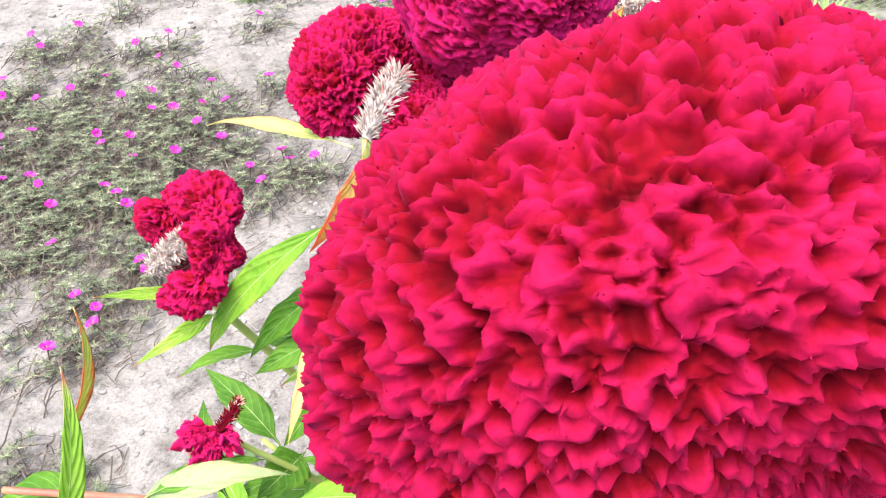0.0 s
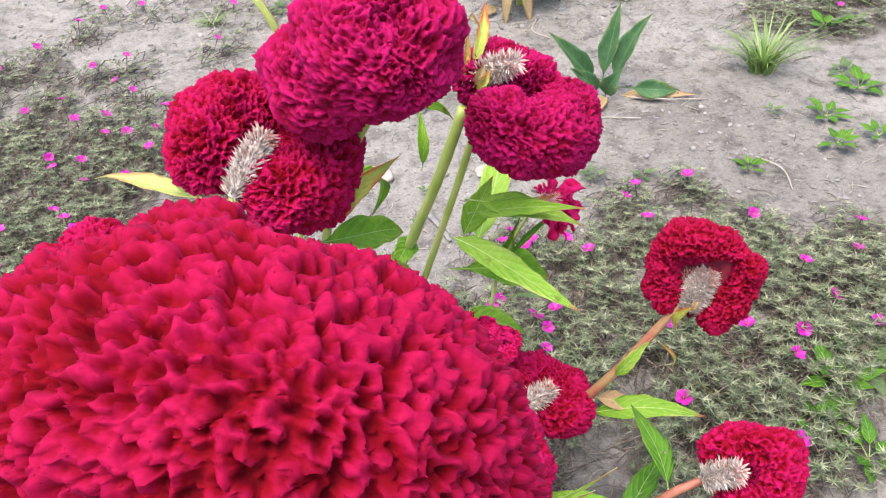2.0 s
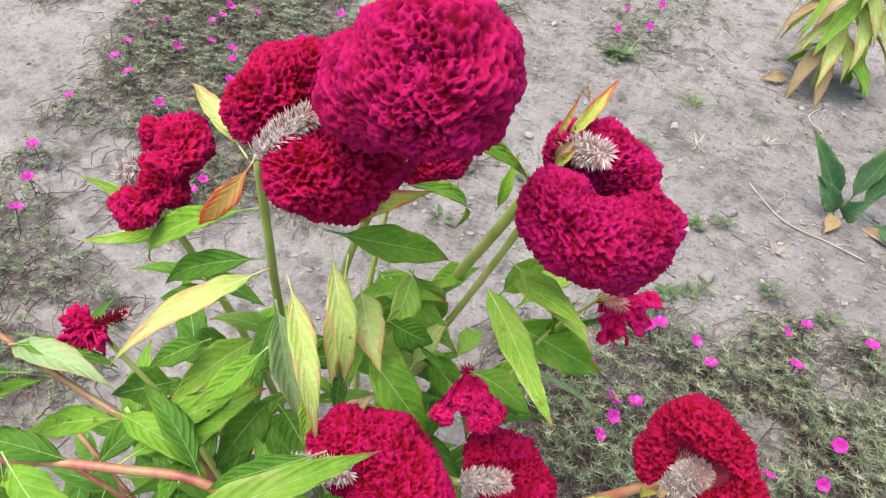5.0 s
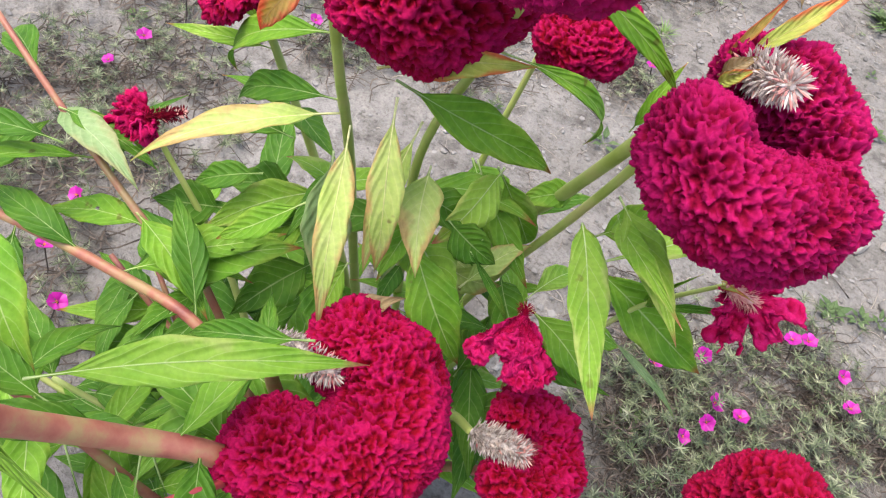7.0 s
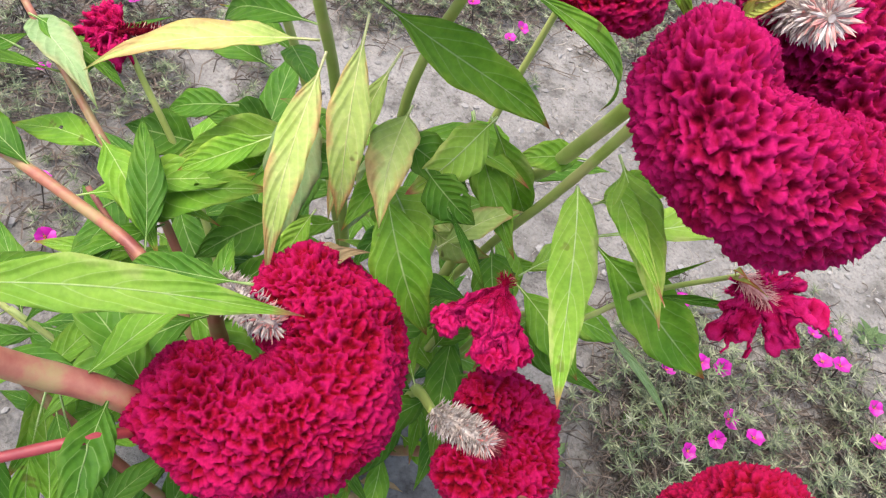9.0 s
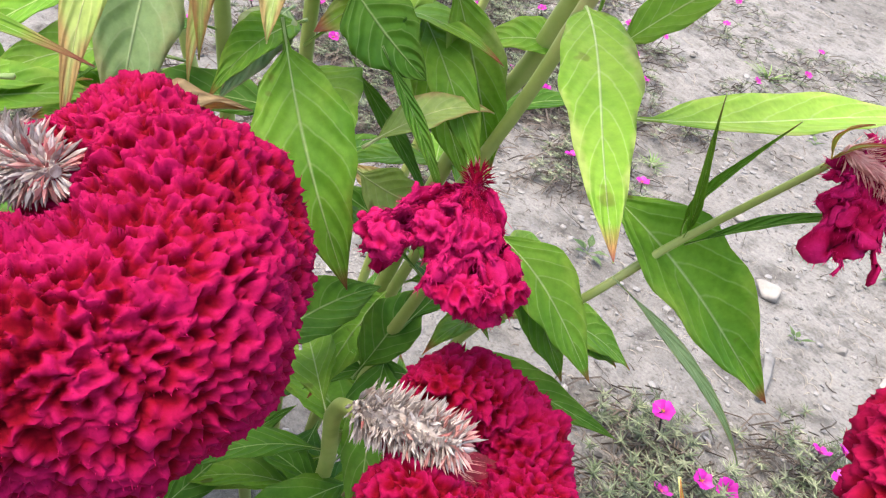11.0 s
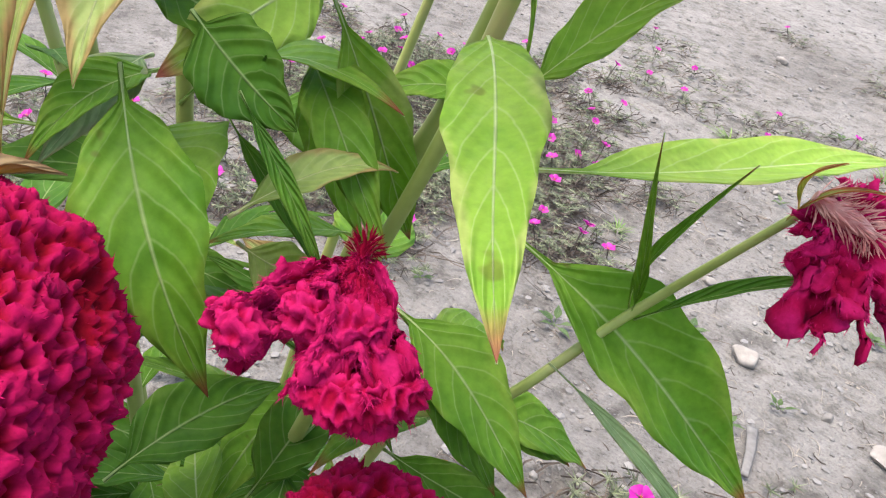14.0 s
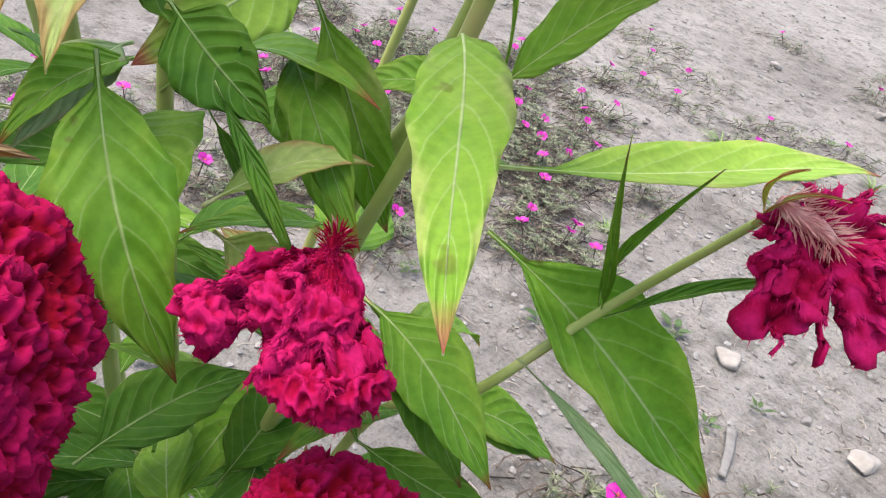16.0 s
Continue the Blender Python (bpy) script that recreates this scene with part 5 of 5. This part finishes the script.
LEFT_2 = [(-1.7, 1.18), (-1.14, 1.23), (-0.57, 1.27), (-0.82, 1.32), (-0.64, 1.34), (-0.91, 1.34), (-1.16, 1.34), (-1.65, 1.3), (-1.27, 1.33), (-1.38, 1.34), (-0.72, 1.43), (-0.58, 1.45), (-1.42, 1.4), (-1.32, 1.45), (-0.63, 1.54), (-0.47, 1.56), (-1.62, 1.45), (-0.81, 1.55), (-1.04, 1.58), (-1.73, 1.5), (-0.75, 1.66), (-0.95, 1.63), (-1.24, 1.63), (-1.51, 1.61), (-1.36, 1.63), (-0.91, 1.84), (-0.82, 1.9), (-0.54, 1.99), (-1.26, 1.94), (-1.13, 2.0), (-1.03, 2.15), (-1.28, 1.14), (-1.43, 1.52), (-1.24, 1.37), (-1.2, 1.84), (-0.88, 1.51), (-0.65, 1.46), (-0.82, 1.74), (-0.38, 1.12), (-0.32, 1.13), (-0.78, 1.43), (-1.22, 1.55), (-1.12, 1.53), (-1.15, 1.29), (-1.08, 1.36), (-1.11, 1.18), (-0.99, 1.12), (-0.88, 1.28), (-0.78, 1.04)]
RIGHT = [(0.23, 0.78), (0.27, 0.73), (0.25, 0.53), (0.29, 0.53), (0.26, 0.47), (0.55, 0.79), (0.69, 0.93), (0.48, 0.46), (0.52, 0.49), (0.61, 0.42), (0.63, 0.62), (0.52, 0.86), (0.17, 0.55), (0.08, 0.61), (0.19, 0.59), (0.15, 0.5), (0.25, 0.43), (0.36, 0.74), (0.29, 0.77), (0.4, 0.71), (0.25, 0.81), (0.59, 0.18), (0.66, 0.34), (0.71, 0.41), (0.85, 0.41), (0.81, 0.49), (0.61, 0.53), (0.79, 0.57), (0.93, 0.62), (0.98, 0.7), (0.76, 0.74), (0.56, 0.91), (0.45, 0.29)]
FAR = [(1.66, 2.05), (1.78, 2.16), (1.94, 2.24), (-0.14, 2.2), (-0.04, 2.3), (-0.02, 2.41), (-0.59, 2.51), (-0.97, 2.59), (-1.13, 2.57), (-1.31, 2.83), (-0.58, 3.59), (-0.63, 3.98), (-1.17, 3.83), (-0.99, 2.31), (-0.86, 2.34), (-0.52, 2.29), (-0.37, 2.67), (-0.13, 2.04), (-0.04, 2.12)]
moss_rose((-0.9, 0.6), blob(-0.86, 0.10, 0.34, 0.30, 0.15, 1.5), (-1.5, -0.2, -0.5, 1.3), 800, LEFT_1, 41, "grey-green moss rose mat dotted with magenta flowers")
moss_rose((-1.1, 1.6), blob(-0.97, 1.25, 0.50, 0.66, 0.55, 4.5), (-2.3, -0.2, 0.4, 2.6), 2000, LEFT_2, 42, "straggly moss rose mat with many magenta flowers")
moss_rose((0.55, 0.55), blob(0.58, 0.46, 0.52, 0.38, 0.30, 7.5), (-0.1, 1.3, 0.0, 1.2), 2000, RIGHT, 43, "dense green moss rose mat with magenta flowers")


def near_flowers(x, y):
    at = np.array(FAR)
    near = np.min(np.hypot(at[:, 0, None] + 0.05 - x, at[:, 1, None] - y), axis=0)
    return np.clip(1.15 - near / 0.17 + 0.6 * gnoise(np.stack([x / 0.15, y / 0.15, np.full_like(x, 3.0)], 1)), 0, 1)


moss_rose((-0.8, 3.0), near_flowers, (-2.2, 2.0, 1.4, 5.0), 520, FAR, 44, "thin far moss rose growth with single flowers", 0.04, 0.045, 1)
moss_rose((1.62, 1.92), blob(1.62, 1.92, 0.42, 0.26, 0.4, 2.5), (1.1, 2.3, 1.5, 2.5), 420, [(1.60, 1.98), (1.74, 2.05), (1.52, 1.80)], 45, "low moss rose patch with few magenta flowers", 0.05, 0.055, 2)


# ---- other plants and litter ----
def tuft(x, y, count, tall, spread, mat, label, seed, name="grass_tuft", width=0.003, category="grass"):
    rng = np.random.RandomState(seed)
    verts, faces = [], []
    z0 = float(ground_z(x, y)[0]) - 0.003
    for i in range(count):
        a, h = rng.uniform(0, 6.283), tall * rng.uniform(0.5, 1.0)
        out = np.array([math.cos(a), math.sin(a), 0])
        sd = np.array([-math.sin(a), math.cos(a), 0])
        root = np.array([x, y, z0]) + out * rng.uniform(0, 0.25) * spread
        reach = spread * rng.uniform(0.3, 1.1)
        k = len(verts)
        for j in range(5):
            t = j / 4
            p = root + out * reach * t**1.6 + np.array([0, 0, h * (t - 0.35 * t * t * rng.uniform(0.6, 1.4))])
            w = width * (1 - t) ** 0.6 + 0.0003
            verts += [p - sd * w, p + np.array([0, 0, -w * 0.5]), p + sd * w]
        for j in range(4):
            q = k + 3 * j
            faces += [(q, q + 1, q + 4, q + 3), (q + 1, q + 2, q + 5, q + 4)]
    ob = new(name, mesh_of(name, np.array(verts), faces, [mat], True))
    return tagged(ob, label, category)


tuft(1.14, 1.52, 110, 0.20, 0.16, GRASS, "loose tuft of thin green grass on the soil", 1)
tuft(0.91, 2.16, 50, 0.16, 0.12, GRASS, "loose tuft of thin green grass on the soil", 2)
tuft(-0.08, 1.94, 30, 0.06, 0.10, GRASS, "low sparse grass tuft on pale soil", 3)
tuft(-0.60, 2.23, 26, 0.06, 0.09, GRASS, "low sparse grass tuft on pale soil", 4)
tuft(0.84, 2.58, 30, 0.12, 0.10, GRASS, "loose tuft of thin green grass on the soil", 5)
tuft(1.61, 2.01, 60, 0.10, 0.22, GRASS, "low spreading grass on the soil", 6)
tuft(0.16, 4.72, 80, 0.66, 0.26, GRASS, "tall strap-leaved plant beside grey stones", 7, "strap_leaved_plant", 0.012, "plant")


WEED_LEAF = leaf_material("dull_weed_leaf", (0.115, 0.185, 0.075), (0.17, 0.245, 0.105), (0.22, 0.27, 0.12), 0.3, (0.26, 0.33, 0.17), 0.1)


def weed(x, y, size, count, seed, mat=None):
    rng = np.random.RandomState(seed)
    z = float(ground_z(x, y)[0])
    t = thing("weed", (x, y, z), "low broad-leaved green weed on pale soil", "weed", "weeds")
    for i in range(count):
        a = i * 2.4 + seed
        out = np.array([math.cos(a), math.sin(a), rng.uniform(0.05, 0.7)])
        base = np.array([x, y, z + 0.004])
        leaf(t, base, base + unit(out) * size * rng.uniform(0.6, 1.1), size * rng.uniform(0.38, 0.5), mat or WEED_LEAF, 0, 0.08, 0.15, 0.5, seed * 17 + i, stalk=0.3, facing=(0, 0, 1), fine=False)
    return t


for i, (x, y, s, n) in enumerate(((0.80, 0.36, 0.09, 9), (0.92, 0.30, 0.08, 7), (-0.12, 1.15, 0.045, 8), (0.08, 1.09, 0.03, 5), (0.50, 1.05, 0.05, 7), (0.62, 1.02, 0.04, 6), (1.35, 1.45, 0.06, 7), (1.45, 1.30, 0.06, 6), (1.05, 1.25, 0.04, 6), (0.28, 0.92, 0.035, 6), (0.36, 0.98, 0.03, 6), (-0.25, 0.90, 0.04, 6), (0.15, 0.30, 0.04, 6), (0.19, 0.42, 0.04, 5), (-0.42, 0.30, 0.05, 6), (-0.30, 1.95, 0.035, 5), (-0.05, 3.2, 0.05, 6), (-0.42, 2.7, 0.05, 6), (1.55, 1.75, 0.06, 7), (0.05, 0.95, 0.03, 5))):
    weed(x, y, s, n, 200 + i)
for i, (x, y, s, n) in enumerate(((0.73, 0.31, 0.085, 8), (0.66, 0.24, 0.07, 6), (0.71, 0.17, 0.075, 7), (1.34, 1.34, 0.09, 9), (1.18, 1.21, 0.08, 8), (1.14, 1.07, 0.07, 7), (0.88, 1.01, 0.05, 8), (1.25, 1.08, 0.07, 7), (1.45, 1.74, 0.09, 9))):
    weed(x, y, s, n, 270 + i, DEEP)


for i, (x, y, s, n) in enumerate(((-0.10, 1.94, 0.069, 12), (-0.35, 2.28, 0.06, 8), (-0.01, 1.69, 0.026, 5), (0.10, 1.50, 0.035, 8), (0.30, 1.21, 0.040, 10), (0.36, 1.25, 0.040, 9), (0.29, 0.93, 0.038, 9), (0.33, 0.96, 0.032, 8), (0.37, 1.85, 0.026, 5), (-0.45, 0.77, 0.028, 6), (-1.05, 0.31, 0.032, 7))):
    weed(x, y, s, n, 240 + i)
for i, (x, y, s) in enumerate(((0.24, 1.60, 0.030), (0.19, 1.82, 0.045), (0.50, 1.22, 0.022), (-0.20, 2.49, 0.06), (0.42, 1.72, 0.03), (-0.42, 1.35, 0.03))):
    tuft(x, y, 26, s * 1.2, s * 1.5, GRASS if i % 2 else STRAW, "small dry grass tuft on bare soil", 50 + i, width=0.0016)


def broad_plant():
    z = float(ground_z(0.630, 1.480)[0])
    t = thing("broad_leaved_plant", (0.630, 1.480, z), "young plant with upright blue-green leaves on soil", "plant")
    b = np.array([0.630, 1.480, z])
    leaf(t, b + (-0.013, 0.000, 0.026), b + (-0.147, 0.038, 0.198), 0.077, GLAUCOUS, 10, 0.10, 0.75, 0.6, 301, 0.1)
    leaf(t, b + (0.013, 0.000, 0.038), b + (0.070, 0.077, 0.243), 0.073, GLAUCOUS, -20, 0.06, 0.75, 0.6, 302, 0.1)
    leaf(t, b + (0.026, -0.013, 0.038), b + (0.160, 0.026, 0.211), 0.077, GLAUCOUS, -20, 0.10, 0.8, 0.6, 303, 0.1)
    leaf(t, b + (-0.013, -0.013, 0.000), b + (-0.096, -0.026, 0.109), 0.075, GLAUCOUS, 0, 0.12, 0.4, 0.6, 304, 0.1)
    leaf(t, b + (0.013, -0.026, 0.000), b + (0.045, -0.064, 0.109), 0.075, GLAUCOUS, 0, 0.12, 0.4, 0.6, 305, 0.1)
    leaf(t, b + (0.026, -0.013, 0.026), b + (0.218, -0.077, 0.019), 0.075, GLAUCOUS, 15, 0.16, 0.4, 1.0, 306, 0.35)
    leaf(t, b + (0.000, -0.026, 0.006), b + (-0.038, -0.128, 0.008), 0.056, TAN, 0, 0.06, 0.3, 1.5, 307, 0.05, label="dead tan leaf lying on the soil")
    leaf(t, b + (0.051, -0.026, 0.006), b + (0.256, -0.102, 0.008), 0.050, TAN, 0, 0.05, 0.3, 1.5, 308, 0.05, label="dead tan leaf lying on the soil")


broad_plant()


def far_cockscomb(x, y, tall, seed, label, head_at=None):
    rng = np.random.RandomState(seed)
    z = float(ground_z(x, y)[0])
    t = thing("cockscomb_plant", (x, y, z), label, "flowering plant", "cockscomb plants")
    pts = [(x, y, z - 0.01), (x + 0.01, y, z + tall * 0.5), (x + 0.02, y - 0.02, z + tall)]
    stem(t, pts, 0.012, 0.007)
    path = spline(pts, 40)
    for i in range(46):
        s = 0.25 + 0.75 * i / 46
        p = path[int(s * 39)]
        a = i * 2.4
        ln = rng.uniform(0.15, 0.25)
        tip = p + np.array([math.cos(a) * 0.8, math.sin(a) * 0.7, -rng.uniform(0.5, 1.1)]) * ln
        leaf(t, p, tip, ln * 0.30, (LIME, YELLOW, TAN, YELLOW, PALE)[rng.randint(5)], rng.uniform(-20, 20), 0.14, 0.3, 0.8, seed * 13 + i, facing=(math.cos(a), math.sin(a), 0.4), fine=False)
    leaf(t, (x - 0.08, y - 0.05, z + 0.02), (x - 0.17, y - 0.10, z + 0.012), 0.05, TAN, 0, 0.05, 0.2, 1.2, seed)
    if head_at:
        crest(t, base=(head_at[0], head_at[1], head_at[2] - 0.07), centre=head_at, normal=(0, -1, 0.5), R=0.04, r=0.045, span=220, seed=seed, step=0.0025)
    return t


far_cockscomb(0.52, 2.19, 0.49, 401, "leafy yellow-green cockscomb plant drooping over pale soil")
far_cockscomb(1.06, 2.83, 0.36, 402, "yellow-green cockscomb plant with a low crimson head", (1.02, 2.75, 0.47))

GREY = stone_material("grey_stone", (0.165, 0.152, 0.138))
CHALK = stone_material("chalky_stone", (0.235, 0.212, 0.188))
stone(-0.02, 1.18, (0.030, 0.022, 0.018), CHALK, "pale cream broken stone on soil", 1)
stone(0.24, 1.14, (0.034, 0.024, 0.016), CHALK, "flat chalky white stone on soil", 2)
stone(0.14, 1.16, (0.012, 0.010, 0.008), GREY, "small grey pebble on soil", 3)
stone(0.34, 1.25, (0.013, 0.011, 0.010), GREY, "small round grey pebble on soil", 4)
stone(-0.19, 1.35, (0.014, 0.012, 0.011), CHALK, "small pale pebble on soil", 5)
stone(0.38, 1.32, (0.014, 0.012, 0.010), GREY, "small round grey pebble on soil", 6)
stone(0.18, 3.07, (0.036, 0.028, 0.024), GREY, "rounded grey stone on soil", 7)
stone(0.29, 3.11, (0.032, 0.028, 0.022), GREY, "rounded grey stone on soil", 8)
stone(-0.97, 3.39, (0.033, 0.026, 0.017), CHALK, "flat pale stone on soil", 9)
stone(-0.22, 4.24, (0.095, 0.078, 0.074), GREY, "rounded grey garden stone beside a strap-leaved plant", 10)
stone(-0.11, 4.25, (0.105, 0.085, 0.080), GREY, "rounded grey garden stone beside a strap-leaved plant", 11)
stone(0.06, 4.40, (0.135, 0.095, 0.085), GREY, "large grey garden stone beside a strap-leaved plant", 12)
stone(-0.46, 3.28, (0.029, 0.025, 0.018), CHALK, "flat pale stone on soil", 13)


for i, (x, y, r) in enumerate(((0.16, 1.65, 0.0169), (0.37, 1.31, 0.0119), (0.28, 1.19, 0.0128), (0.36, 1.03, 0.0213), (0.43, 1.00, 0.0092), (0.12, 2.64, 0.028), (0.17, 2.69, 0.026), (-0.34, 2.02, 0.0128), (0.01, 1.47, 0.0074), (-0.22, 1.48, 0.0062))):
    stone(x, y, (r * 1.1, r * 0.85, r * 0.7), GREY if i in (1, 3, 6) else CHALK, "small broken stone lying on soil", 30 + i)


def stick(points, r, mat, label, name="stick"):
    pts = [(x, y, float(ground_z(x, y)[0]) + dz) for x, y, dz in points]
    path = spline(pts, 18)
    rad = r * (1 - 0.35 * np.linspace(0, 1, 18)) * (1 + 0.04 * np.sin(np.linspace(0, 19, 18)))
    v, f = tube_data(path, rad, 8, 0.08)
    if mat is DRIFTWOOD:
        # split and flattened
        mid = np.repeat(path, 8, axis=0)[:len(v)]
        v[:len(mid), 2] = mid[:, 2] + (v[:len(mid), 2] - mid[:, 2]) * 0.45
    ob = new(name, mesh_of(name, v, f, [mat]))
    return tagged(ob, label, "stick" if name == "stick" else "straw")


stick([(-1.86, 1.46, 0.012), (-1.88, 1.54, 0.014), (-1.93, 1.66, 0.012)], 0.014, DRIFTWOOD, "short bleached white stick on soil")
stick([(0.08, 0.98, 0.008), (0.10, 0.93, 0.009), (0.12, 0.87, 0.008)], 0.009, DRIFTWOOD, "small weathered grey wood chip on soil")
stick([(0.40, 1.48, 0.004), (0.50, 1.36, 0.006), (0.62, 1.33, 0.004), (0.70, 1.30, 0.004)], 0.0022, STRAW, "thin dry stalk lying on soil", "dry_stalk")
stick([(0.70, 1.42, 0.006), (0.80, 1.36, 0.010), (0.92, 1.38, 0.004)], 0.0025, STRAW, "thin dry stalk lying on soil", "dry_stalk")
stick([(0.55, 2.02, 0.004), (0.52, 1.93, 0.02), (0.57, 1.88, 0.004)], 0.0022, STRAW, "thin dry stalk lying on soil", "dry_stalk")
stick([(0.92, 1.06, 0.004), (0.95, 0.98, 0.012), (0.94, 0.90, 0.004)], 0.0022, STRAW, "thin dry stalk lying on soil", "dry_stalk")


stick([(0.27, 1.42, 0.004), (0.30, 1.52, 0.008), (0.34, 1.57, 0.012), (0.40, 1.56, 0.006), (0.44, 1.51, 0.004), (0.48, 1.48, 0.003)], 0.0013, DRIFTWOOD, "long dry root lying on soil", "dry_stalk")
stick([(0.40, 1.56, 0.005), (0.44, 1.57, 0.010), (0.48, 1.63, 0.003)], 0.0012, DRIFTWOOD, "thin dry stalk lying on soil", "dry_stalk")
stick([(0.36, 1.47, 0.003), (0.42, 1.41, 0.008), (0.47, 1.34, 0.004), (0.58, 1.31, 0.003)], 0.0012, DRIFTWOOD, "thin dry stalk lying on soil", "dry_stalk")


def dead_leaf(x, y, turn, size, seed):
    z = float(ground_z(x, y)[0]) + 0.006
    t = thing("dead_leaf", (x, y, z), "curled brown dead leaf lying on the soil", "dead leaf", "dead leaves")
    a = math.radians(turn)
    d = np.array([math.cos(a), math.sin(a), 0.0]) * size / 2
    c = np.array([x, y, z])
    leaf(t, c - d, c + d + (0, 0, 0.006), size * 0.36, TAN, 0, 0.06, 0.7, 2.5, seed, name="blade", facing=(0.1, 0.1, 1), fine=False)


_rd = random.Random(12)
for i in range(26):
    dead_leaf(_rd.uniform(-0.30, 0.22), _rd.uniform(-0.28, 0.26), _rd.uniform(0, 360), _rd.uniform(0.05, 0.10), 700 + i)
